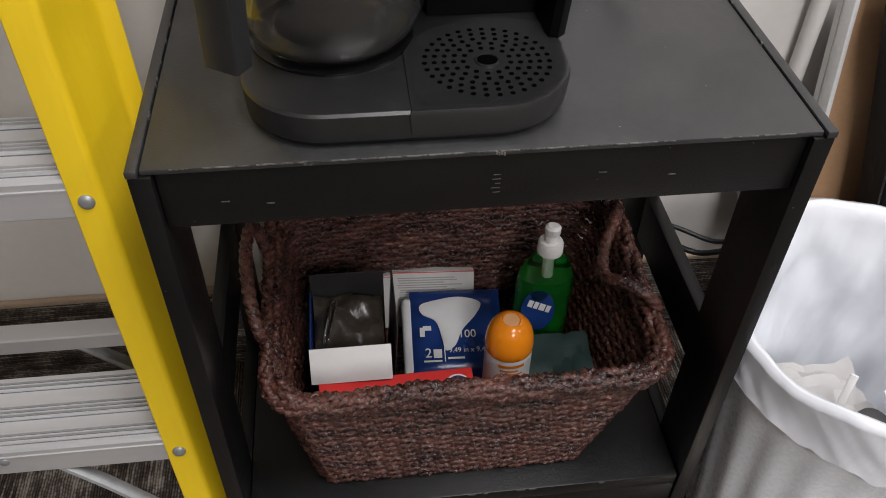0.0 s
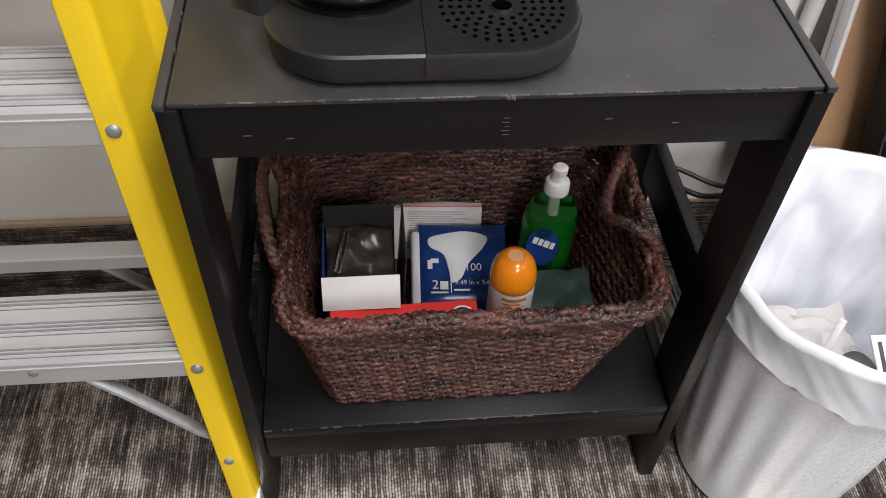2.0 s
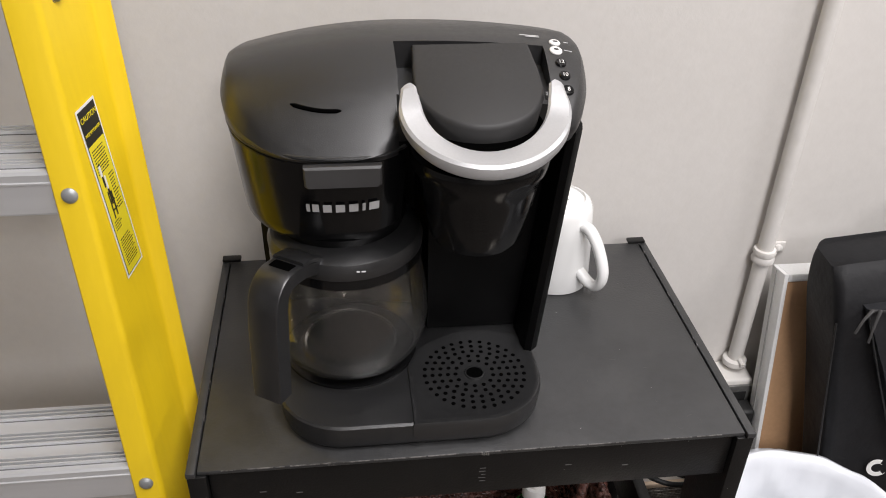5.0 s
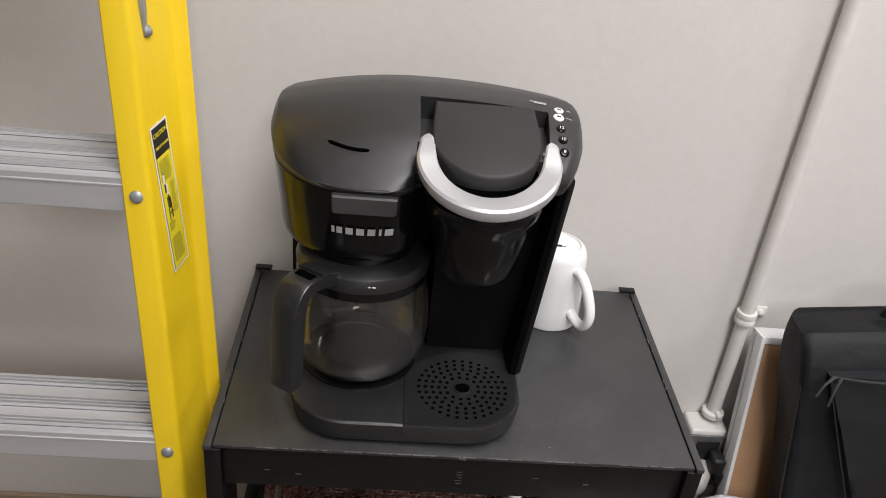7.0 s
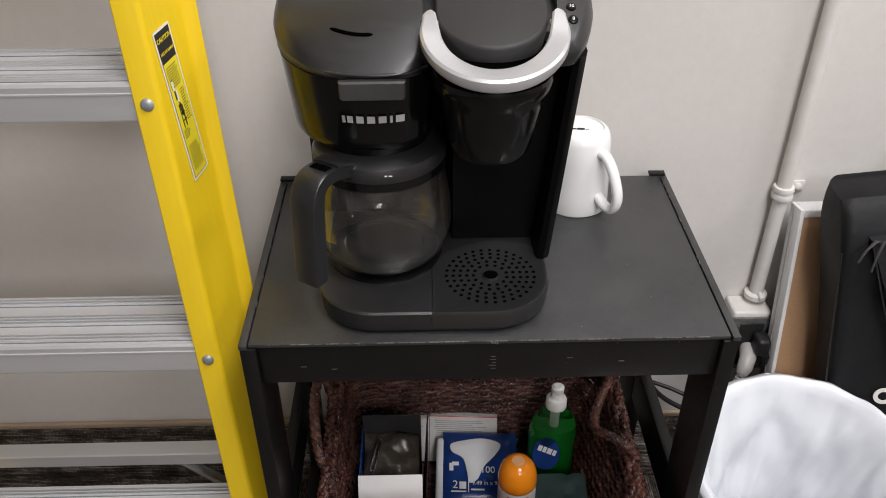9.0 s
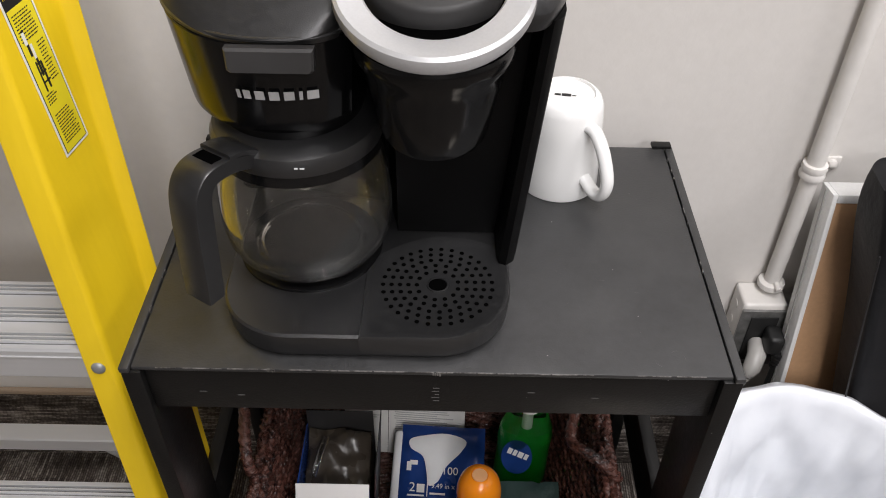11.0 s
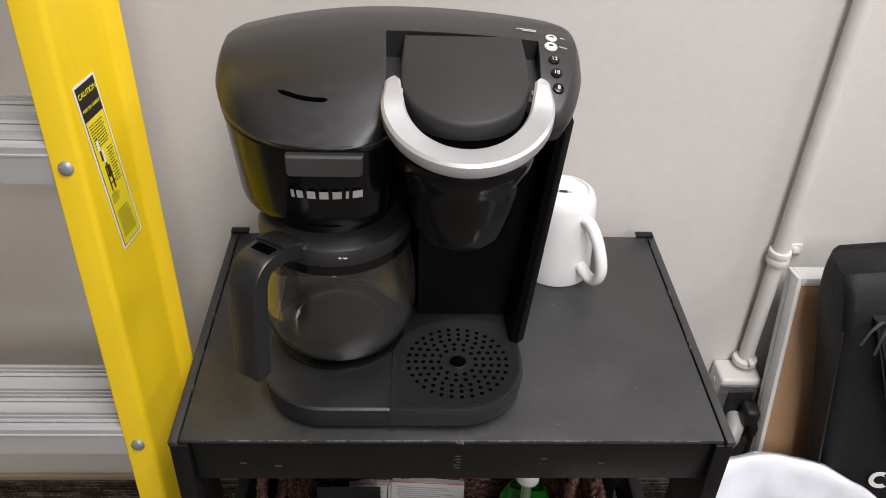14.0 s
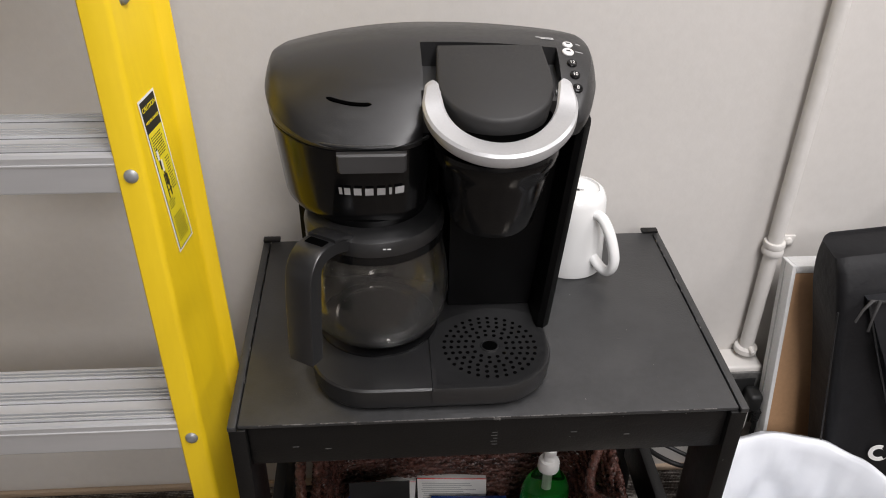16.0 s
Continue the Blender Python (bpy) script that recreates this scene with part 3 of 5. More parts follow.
# strap below the lowest step, and the rear bar with its brace
part("foot_brace", tube([(-0.195, 0.035, 0.2560), (-0.175, 0.034, 0.2400), (-0.12, 0.026, 0.190), (-0.055, 0.016, 0.122), (-0.036, 0.014, 0.103)], [0.004, 0.0075, 0.008, 0.008, 0.005], 10, flat=0.55), STEEL, ladder, "flattened steel brace")
part("rear_bar", extrude_profile([(0.196, 0.206), (0.199, 0.205), (0.199, 0.224), (0.222, 0.224), (0.222, 0.227), (0.198, 0.2275), (0.196, 0.226)], 2 * LADDER_MID + 0.08, -0.08), ALU, ladder, "aluminium rear cross bar")
part("rear_brace", tube([(-0.196, 0.204, 0.218), (-0.172, 0.204, 0.202), (-0.10, 0.206, 0.13), (-0.07, 0.207, 0.10)], [0.0035, 0.0085, 0.0095, 0.007], 10, flat=0.7), STEEL, ladder, "flattened steel brace")
part("rear_rivet", lathe([(0.003, 0), (0.003, 0.004), (0.001, 0.005)], -0.182, 0.196, 10), STEEL, ladder)

# caution label on the web of the rail
z1, z0 = 0.893, 0.736
def on_web(z, depth):
    return rail_x(z) + FLARE * (depth - 0.006) / 0.072 + 0.0007, rail_y(z) + depth, z


m = plane_pose(on_web(z0, 0.031), on_web(z0, 0.07), on_web(z1, 0.031))
LW, LH = 0.036, 0.160


def on(m, x, y, z=0.0, rz=0):
    return m @ pose(x, y, z, 0, 0, rz)


border = part("caution_label", moved(box(0, LW, 0, LH, 0, 0.0003), m), WHITE, ladder, "yellow and black caution label with white border", smooth=False)
part("label_frame", moved(box(0.0022, LW - 0.0022, 0.0022, LH - 0.0022, 0.0003, 0.0005), m), INK, border, smooth=False)
part("label_field", moved(box(0.003, LW - 0.003, 0.003, LH - 0.033, 0.0005, 0.0007), m), LABEL_Y, border, smooth=False)
lettering("label_heading", "CAUTION", 0.0066, LABEL_Y, border, on(m, LW / 2, LH - 0.0105, 0.0008))
lettering("label_heading", "MISE EN GARDE", 0.0040, LABEL_Y, border, on(m, LW / 2, LH - 0.0235, 0.0008))
rows = []
rng = random.Random(7)
def word_row(x, y, width, height):
    """A line of unreadable print broken into word-long bars."""
    end = x + width
    while x < end:
        w = rng.uniform(0.0016, 0.0045)
        rows.append((x, y, min(w, end - x), height))
        x += w + 0.0008


for i in range(9):
    word_row(0.0055, LH - 0.0385 - i * 0.0026, rng.uniform(0.020, 0.0245), 0.0009)
for i in range(12):
    word_row(0.0205, LH - 0.066 - i * 0.0029, rng.uniform(0.007, 0.0105), 0.0009)
for i in range(4):
    word_row(0.0060, 0.054 - i * 0.0025, rng.uniform(0.010, 0.015), 0.0009)
for i in range(11):
    word_row(0.0065, 0.036 - i * 0.0026, rng.uniform(0.018, 0.023), 0.0009)
bars("label_text", rows, INK, border, on(m, 0, 0, 0.0007))["kind"] = "stuff"
# line drawing of a small ladder, as plain strokes
rows = [(0.0085, 0.088, 0.0025, 0.022), (0.0120, 0.070, 0.0025, 0.026), (0.0150, 0.058, 0.0022, 0.022), (0.0095, 0.057, 0.0016, 0.026), (0.0105, 0.064, 0.009, 0.0014), (0.0105, 0.072, 0.008, 0.0014), (0.011, 0.080, 0.006, 0.0014)]
bars("label_drawing", rows, INK, border, on(m, 0, 0, 0.0008))
bars("label_drawing", [(0.0072, 0.098, 0.0035, 0.010), (0.0115, 0.085, 0.0028, 0.012)], WHITE, border, on(m, 0, 0, 0.0009))

# ---- conduit and socket on the wall ----
PIPE_X, PIPE_Y = 0.6945, 0.3535
conduit = thing("conduit", (PIPE_X, WALL_Y, 0.37), "painted metal conduit pipe with clamp, fixed to the wall", "pipe")
part("pipe", tube([(PIPE_X, PIPE_Y, 0.378), (PIPE_X, PIPE_Y, 1.4), (PIPE_X, PIPE_Y, 2.7)], 0.0104, 20), PAINT_W, conduit)
cz = 0.568
clamp = part("clamp", lathe([(0.0117, cz - 0.011), (0.0142, cz - 0.0105), (0.0152, cz - 0.006), (0.0136, cz - 0.001), (0.0152, cz + 0.004), (0.0142, cz + 0.0085), (0.0117, cz + 0.009)], PIPE_X, PIPE_Y, 28), PAINT_W, conduit)
part("clamp_tab", box(PIPE_X + 0.012, PIPE_X + 0.034, WALL_Y - 0.0045, WALL_Y - 0.0005, cz - 0.006, cz + 0.010, 0.001), PAINT_W, clamp)
part("screw", moved(lathe([(0.0055, 0), (0.0052, 0.004), (0.003, 0.0055), (0.0008, 0.006)], 0, 0, 12), pose(PIPE_X + 0.024, WALL_Y - 0.0045, cz + 0.002, 90)), PAINT_W, clamp)
part("connector", lathe([(0.0117, 0.379), (0.0165, 0.380), (0.0172, 0.384), (0.0165, 0.388), (0.0117, 0.390)], PIPE_X, PIPE_Y, 28), PAINT_W, conduit, "locknut at the pipe's foot")
part("connector_screw", tube([(PIPE_X + 0.002, PIPE_Y - 0.010, 0.392), (PIPE_X + 0.003, PIPE_Y - 0.022, 0.390)], 0.0038, 10), PAINT_W, conduit)

socket = thing("socket_box", (PIPE_X, WALL_Y, 0.26), "surface-mounted socket box, paint-splashed, with plugs in it", "socket")
SX0, SX1, SY0, SZ0, SZ1 = 0.656, 0.714, 0.319, 0.262, 0.372
body = part("box", box(SX0, SX1, SY0 + 0.004, WALL_Y, SZ0, SZ1, 0.005, 3), PAINT_W, socket)
for i in range(3):
    part("knockout", moved(lathe([(0.006, 0), (0.006, 0.0012), (0.0045, 0.0014)], 0, 0, 16), pose(SX0 + 0.0003, 0.348, SZ1 - 0.022 - 0.028 * i, 90, 0, -90)), PAINT_W, body)
part("cover_plate", box(SX0 - 0.001, SX1 + 0.001, SY0, SY0 + 0.0045, SZ0 - 0.001, SZ1 - 0.008, 0.001), GALV, socket, "bare galvanised cover plate")
part("outlet_face", box(SX0 + 0.012, SX1 - 0.010, SY0 - 0.002, SY0, SZ0 + 0.010, SZ1 - 0.018, 0.0008), RUBBER, socket)

black_plug = thing("power_plug", (0.705, 0.33, 0.3), "black moulded power plug with its cord, in the wall socket", "plug")
part("plug_body", box(0.688, 0.709, 0.288, 0.317, 0.312, 0.343, 0.006, 3), RUBBER, black_plug)
for i in range(5):
    part("strain_relief", lathe([(0.0085 - i * 0.0006, 0.316 - i * 0.006 - 0.004), (0.0085 - i * 0.0006, 0.316 - i * 0.006)], 0.707, 0.293, 14), RUBBER, black_plug)
part("cord", tube(spline([(0.707, 0.293, 0.318), (0.7075, 0.292, 0.28), (0.702, 0.288, 0.235), (0.680, 0.291, 0.205), (0.653, 0.306, 0.18), (0.62, 0.328, 0.16), (0.57, 0.345, 0.185), (0.54, 0.352, 0.24)], 8), 0.0042, 10), RUBBER, black_plug)
white_plug = thing("power_plug", (0.68, 0.33, 0.28), "off-white power plug with ribbed grip, in the wall socket", "plug")
part("plug_body", tube([(0.686, 0.317, 0.308), (0.682, 0.298, 0.304), (0.674, 0.283, 0.294), (0.669, 0.278, 0.287)], [0.012, 0.0125, 0.0115, 0.008], 16), PLUG_W, white_plug)
for i in range(5):
    a = Vector((0.670 - i * 0.003, 0.279 - i * 0.002, 0.288 - i * 0.005))
    part("strain_relief", tube([a, a + Vector((-0.0015, -0.001, -0.003))], 0.0068 - i * 0.0005, 12), PLUG_W, white_plug)
part("cord", tube(spline([(0.658, 0.272, 0.268), (0.646, 0.276, 0.235), (0.632, 0.306, 0.20), (0.58, 0.338, 0.205), (0.50, 0.350, 0.225), (0.40, 0.352, 0.22)], 8), 0.0034, 10), RUBBER, white_plug)

# ---- coffee maker ----
maker = thing("coffee_maker", (0.205, 0.18, TH), "black two-in-one coffee maker with silver pod handle, on the table", "coffee maker")
PZ = TH - 0.0015


def rounded(x0, x1, y0, y1, radii, z, n=10, inset=0.0):
    """A rounded rectangle; radii front-left, front-right, back-right, back-left."""
    x0, x1, y0, y1 = x0 + inset, x1 - inset, y0 + inset, y1 - inset
    pts = []
    for (cx, cy, sx, sy, a0), r in zip(((x0, y0, 1, 1, 180), (x1, y0, -1, 1, 270), (x1, y1, -1, -1, 0), (x0, y1, 1, -1, 90)), radii):
        r = max(r - inset, 0.001)
        for k in range(n + 1):
            a = radians(a0 + 90 * k / n)
            pts.append((cx + sx * r + r * math.cos(a), cy + sy * r + r * math.sin(a), z))
    return pts


BX0, BX1, BY0, BY1 = 0.078, 0.324, 0.0135, 0.285
RAD = (0.062, 0.062, 0.03, 0.03)
bm = loft([rounded(BX0, BX1, BY0, BY1, RAD, z, inset=i) for z, i in ((PZ, 0.007), (PZ + 0.004, 0.005), (PZ + 0.006, 0.0025), (PZ + 0.024, 0.0012), (PZ + 0.0275, 0.001), (PZ + 0.0295, 0.003), (PZ + 0.0295, 0.008))])
part("base", bm, PLASTIC, maker)

# warming plate under the carafe
CX, CY = 0.147, 0.128
part("hot_plate", lathe([(0.064, PZ + 0.0295), (0.064, PZ + 0.0315), (0.061, PZ + 0.0325), (0.02, PZ + 0.0325)], CX, CY, 48), GLOSS, maker)

# drip tray with its pierced grate
HX, HY, TZ = 0.262, 0.0755, PZ + 0.0298


def tray_outline(z, s=0.0):
    front = 0.0125 + s
    pts = [(0.1990 + s, front), (0.260, front)]
    for k in range(1, 11):
        a = radians(-90 + 90 * k / 10)
        pts.append((0.2635 + (0.0605 - s) * math.cos(a), 0.073 + (0.0605 - s) * math.sin(a)))
    pts += [(0.324 - s, 0.092), (0.3225 - s, 0.112 - s)]
    for k in range(0, 13):
        t = k / 12
        x = 0.3195 - s + (0.211 + s - 0.3195) * t
        y = 0.117 - s + 0.026 * math.sin(math.pi * (0.10 + 0.80 * t)) - 0.008 * t * t
        pts.append((x, y))
    pts += [(0.2050 + s, 0.105 - s), (0.1990 + s, 0.091 - s)]
    return [(x, y, z) for x, y in pts]


tray = part("drip_tray", loft([tray_outline(PZ + 0.010, 0.001), tray_outline(PZ + 0.0275, -0.0005), tray_outline(TZ + 0.0012, 0.0008), tray_outline(TZ + 0.0014, 0.004), tray_outline(TZ + 0.0002, 0.007)]), PLASTIC, maker, "drip tray with pierced grate")
# black discs laid on the grate paint the dark inside its holes
hole_mesh = None
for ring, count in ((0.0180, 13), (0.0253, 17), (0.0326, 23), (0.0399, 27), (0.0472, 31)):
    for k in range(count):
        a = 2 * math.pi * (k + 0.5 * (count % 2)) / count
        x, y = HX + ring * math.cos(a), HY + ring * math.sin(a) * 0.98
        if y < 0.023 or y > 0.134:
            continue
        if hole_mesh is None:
            hole = part("drain_hole", lathe([(0.0020, TZ + 0.00028), (0.0020, TZ + 0.0006)], HX, HY, 10), HOLE_SHADE, tray, smooth=False)
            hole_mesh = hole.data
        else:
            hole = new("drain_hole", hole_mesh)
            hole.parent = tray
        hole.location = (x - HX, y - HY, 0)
part("centre_hole", lathe([(0.0078, TZ + 0.0003), (0.0078, TZ + 0.0007)], HX, HY, 24), HOLE_SHADE, tray, smooth=False)
bm = lathe([(0.0078, TZ + 0.0003), (0.0082, TZ + 0.0016), (0.0092, TZ + 0.0014), (0.0095, TZ + 0.0003)], HX, HY, 28, cap=False)
part("hole_rim", bm, PLASTIC, tray)

# back column
def column_ring(z):
    k = (z - PZ) / 0.275
    x0, x1 = 0.094 - 0.034 * k, 0.3285 + 0.026 * k
    y1 = 0.285 - 0.050 * k
    yf = 0.100 + 0.008 * k
    return [(x0, 0.206, z), (x0, y1 - 0.02, z), (x0 + 0.02, y1, z), (x1 - 0.02, y1, z), (x1, y1 - 0.025, z), (x1 + 0.0015, 0.17, z),
            (x1, yf + 0.018, z), (x1 - 0.003, yf + 0.006, z), (x1 - 0.010, yf, z), (x1 - 0.016, yf + 0.003, z), (x1 - 0.018, yf + 0.012, z), (x1 - 0.0185, 0.146, z), (0.224, 0.146, z), (0.214, 0.190, z), (0.12, 0.205, z)]


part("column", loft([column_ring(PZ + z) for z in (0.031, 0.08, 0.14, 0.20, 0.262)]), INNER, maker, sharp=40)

# upper housing: plan outline, counter-clockwise from the back
OUT = spline([(0.205, 0.241), (0.120, 0.240), (0.068, 0.237), (0.051, 0.231), (0.046, 0.195), (0.051, 0.143), (0.070, 0.103), (0.102, 0.077), (0.140, 0.068), (0.176, 0.072),
              (0.194, 0.084), (0.206, 0.096), (0.24, 0.100), (0.30, 0.098), (0.331, 0.094), (0.346, 0.108), (0.360, 0.150), (0.3615, 0.190), (0.354, 0.212), (0.335, 0.226), (0.27, 0.238)], 6, closed=True)
OUT = [(p[0], p[1]) for p in [Vector((*q, 0)) if len(q) == 2 else q for q in OUT]]
SEAM = 0.8735


def dome(x, y):
    z = 0.937 - (0.022 if x < 0.2 else 0.010) * ((x - 0.2) / 0.15) ** 2
    z -= 5.0 * max(0.0, 0.18 - y) ** 2
    return z - 0.2 * max(0.0, y - 0.2)


def shrink(k, cx=0.205, cy=0.165):
    return [(cx + (x - cx) * k, cy + (y - cy) * k) for x, y in OUT]


rings = [[(x, y, SEAM - 0.004) for x, y in shrink(0.968)], [(x, y, SEAM) for x, y in shrink(0.978)]]
for k, g in ((0.988, 0.10), (0.996, 0.28)):
    rings.append([(x, y, SEAM + max(0.0, dome(x, y) - SEAM) * g) for x, y in shrink(k)])
for k in (1.0, 0.998, 0.993, 0.985, 0.972, 0.955, 0.92, 0.85, 0.75, 0.6, 0.42, 0.24, 0.1, 0.02):
    u = min(1.0, (1 - k) / 0.075)
    g = 0.5 + 0.5 * (1 - (1 - u) ** 2.6)
    rings.append([(x, y, SEAM + max(0.0, dome(x, y) - SEAM) * g + 0.0002 * (1 - k)) for x, y in shrink(k)])
lid_top = part("top_cover", loft(rings), PLASTIC, maker, sharp=60)


def tongue(y_back, half_back, half, cy, z_of, grow=0.0, n=20):
    """Outline of the pod lid: straight behind, round in front."""
    cx = 0.2575
    pts = [(cx + half_back + grow, y_back + grow), (cx - half_back - grow, y_back + grow), (cx - half - grow, cy + 0.02)]
    for k in range(n + 1):
        a = math.pi + math.pi * k / n
        pts.append((cx + (half + grow) * math.cos(a), cy + (half + grow) * 0.98 * math.sin(a)))
    pts.append((cx + half + grow, cy + 0.02))
    return [(x, y, z_of(x, y)) for x, y in pts]


def lid_z(x, y):
    return 0.936 - 0.26 * max(0, 0.157 - y)


well = loft([tongue(0.158, 0.060, 0.0590, 0.104, lambda x, y: lid_z(x, y) - 0.024, 0.004), tongue(0.158, 0.060, 0.0590, 0.104, lambda x, y: 1.0, 0.004)])
cut(lid_top, [well, box(0.1925, 0.3205, 0.0, 0.108, 0.84, 1.0)])
for f in lid_top.data.polygons:
    f.use_smooth = True
lid = part("pod_lid", loft([tongue(0.156, 0.0490, 0.0515, 0.100, lambda x, y: lid_z(x, y) - 0.022, -0.003), tongue(0.156, 0.0490, 0.0515, 0.100, lambda x, y: lid_z(x, y) - 0.004),
                            tongue(0.156, 0.0490, 0.0515, 0.100, lambda x, y: lid_z(x, y) - 0.001, -0.001), tongue(0.156, 0.0490, 0.0515, 0.100, lid_z, -0.003)]), MATTE, maker, "flat pod lid", sharp=50)

# brew basket housing on the left
def left_ring(z, s):
    cx, cy = 0.136, 0.175
    pts = []
    for x, y in OUT:
        if x < 0.206:
            pts.append((cx + (x - cx) * s, cy + (min(y, 0.235) - cy) * s, z))
    return pts


part("brew_basket", loft([left_ring(z, k) for z, k in ((0.7885, 0.80), (0.7895, 0.855), (0.7925, 0.875), (0.800, 0.887), (0.835, 0.928), (0.864, 0.962), (0.8685, 0.968), (0.8695, 0.960))]), GLOSS, maker, sharp=40)
part("basket_skirt", lathe([(0.052, 0.778), (0.056, 0.780), (0.060, 0.792)], 0.143, 0.140, 40), GLOSS, maker)
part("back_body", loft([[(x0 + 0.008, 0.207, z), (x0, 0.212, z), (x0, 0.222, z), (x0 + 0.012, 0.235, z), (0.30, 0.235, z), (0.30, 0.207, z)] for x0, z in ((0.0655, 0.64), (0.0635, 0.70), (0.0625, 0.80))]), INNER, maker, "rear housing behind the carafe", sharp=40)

# pull tab
m = pose(0.1475, 0.070, 0.8640, -8)
bm = loft([[(x, y - 0.0015 - 0.0075 * (0 if k == 0 else 1) * 1.0, z) for x, y, z in pts] for k, pts in enumerate((
    [(-0.0300, 0, -0.0085), (-0.0275, 0, -0.0105), (0.0275, 0, -0.0105), (0.0300, 0, -0.0085), (0.0305, 0, 0.007), (-0.0305, 0, 0.007)],
    [(-0.0300, 0, -0.0085), (-0.0275, 0, -0.0105), (0.0275, 0, -0.0105), (0.0300, 0, -0.0085), (0.0305, 0, 0.007), (-0.0305, 0, 0.007)],
    [(-0.0285, -0.0015, -0.0080), (-0.026, -0.0015, -0.0100), (0.026, -0.0015, -0.0100), (0.0285, -0.0015, -0.0080), (0.029, -0.0015, 0.005), (-0.029, -0.0015, 0.005)]))])
part("pull_tab", moved(bm, m), GREY_P, maker, "grey pull tab")

# maker's mark as plain bars of its size
for x, w in ((-0.030, 0.003), (-0.0255, 0.0055), (-0.0175, 0.007), (-0.008, 0.0075), (0.002, 0.0075), (0.012, 0.0026), (0.0170, 0.0085)):
    wx = 0.1490 + x * 1.08 + w / 2
    ox = 0.136 + (wx - 0.136) / 0.925
    fy = min((OUT[i][1] + (OUT[i + 1][1] - OUT[i][1]) * (ox - OUT[i][0]) / (OUT[i + 1][0] - OUT[i][0]) for i in range(len(OUT) - 1) if OUT[i][0] <= ox < OUT[i + 1][0] and OUT[i][1] < 0.12), default=0.07)
    bars("mark_bar", [(-w / 2, -0.004, w, 0.008)], PRINT, maker, pose(wx, 0.175 - (0.175 - fy) * 0.925 - 0.0012, 0.8275, 101, 0, 18 * (ox - 0.143) / 0.035))

# lip round the front of the cover
lip = [(x, y, SEAM + 0.001) for x, y in shrink(0.979) if x < 0.198 and y < 0.2]
part("cover_lip", tube(lip, 0.0017, 8), PLASTIC, maker, "rolled lip of the cover")

# steam slot in the cover, a black bead painting its dark depth
pts = []
for k in range(13):
    t = k / 12
    x, y = 0.1085 + 0.040 * t, 0.1035 - 0.0060 * math.sin(math.pi * (0.15 + 0.6 * t)) + 0.009 * (1 - t)
    pts.append((x, y, dome(x, y) + 0.0002))
part("steam_slot", tube(pts, [0.0006] + [0.0019] * 11 + [0.0006], 8), HOLE_SHADE, maker, "curved steam slot, its dark depth painted black")

# pod head below the silver handle
PXC, PYC = 0.2585, 0.088
part("pod_holder", lathe([(0.030, 0.7885), (0.0365, 0.790), (0.0400, 0.796), (0.0455, 0.822), (0.0495, 0.842), (0.0515, 0.852), (0.0565, 0.860), (0.0575, 0.868), (0.0560, 0.872), (0.020, 0.872)], PXC, PYC, 48), GLOSS, maker)
# black core paints the dark of the gap round the pod head
part("head_core", lathe([(0.0525, 0.868), (0.0525, 0.890), (0.050, 0.893)], PXC, PYC + 0.006, 40), HOLE_SHADE, maker)


def ring_point(t):
    """Along the handle, t from 0 to 1, left end to right end: middle line, half width."""
    if t < 0.2:
        k = t / 0.2
        p = (-0.0580, 0.090 - 0.016 * k)
    elif t > 0.8:
        k = (1 - t) / 0.2
        p = (0.0580, 0.090 - 0.016 * k)
    else:
        a = math.pi + math.pi * (t - 0.2) / 0.6
        p = (0.0580 * math.cos(a) * (1 - 0.02 * abs(math.sin(a))), 0.074 + 0.0430 * math.sin(a))
    return p


rings = []
N = 48
for i in range(N + 1):
    t = i / N
    x, y = ring_point(t)
    xa, ya = ring_point(max(0, t - 0.01))
    xb, yb = ring_point(min(1, t + 0.01))
    d = Vector((xb - xa, yb - ya)).normalized()
    nrm = Vector((d.y, -d.x))
    mid = math.sin(math.pi * t)
    w = 0.0058 + 0.0066 * mid ** 1.5
    z = 0.9270 - 0.62 * (0.090 - y)
    h = 0.0065 + 0.0055 * mid
    if t in (0.0, 1.0):
        w, h = w * 0.6, h * 0.6
    sec = [(-w, -h), (-w, -0.001), (-w + 0.002, 0.001), (w - 0.0022, 0.0), (w, -0.0025), (w * 1.0, -h + 0.002), (w - 0.0015, -h)]
    rings.append([(PXC + x + nrm.x * s, y + nrm.y * s, z + v) for s, v in sec])
handle = part("pod_handle", loft(rings), SILVER, maker, "silver curved pod handle", sharp=40)
for s in (-1, 1):
    part("handle_pin", moved(lathe([(0.003, -0.003), (0.003, 0.003)], 0, 0, 14), pose(PXC + s * 0.0530, 0.086, 0.916, 0, 90, 0)), STEEL, handle)

# buttons and small print beside the lid
def top_pose(x, y, lift=0.0004):
    e = 0.004
    p0 = Vector((x, y, dome(x, y)))
    gx = (dome(x + e, y) - dome(x - e, y)) / (2 * e)
    gy = (dome(x, y + e) - dome(x, y - e)) / (2 * e)
    m = plane_pose(p0, p0 + Vector((1, 0, gx)), p0 + Vector((0, 1, gy)))
    return m @ pose(0, 0, lift)


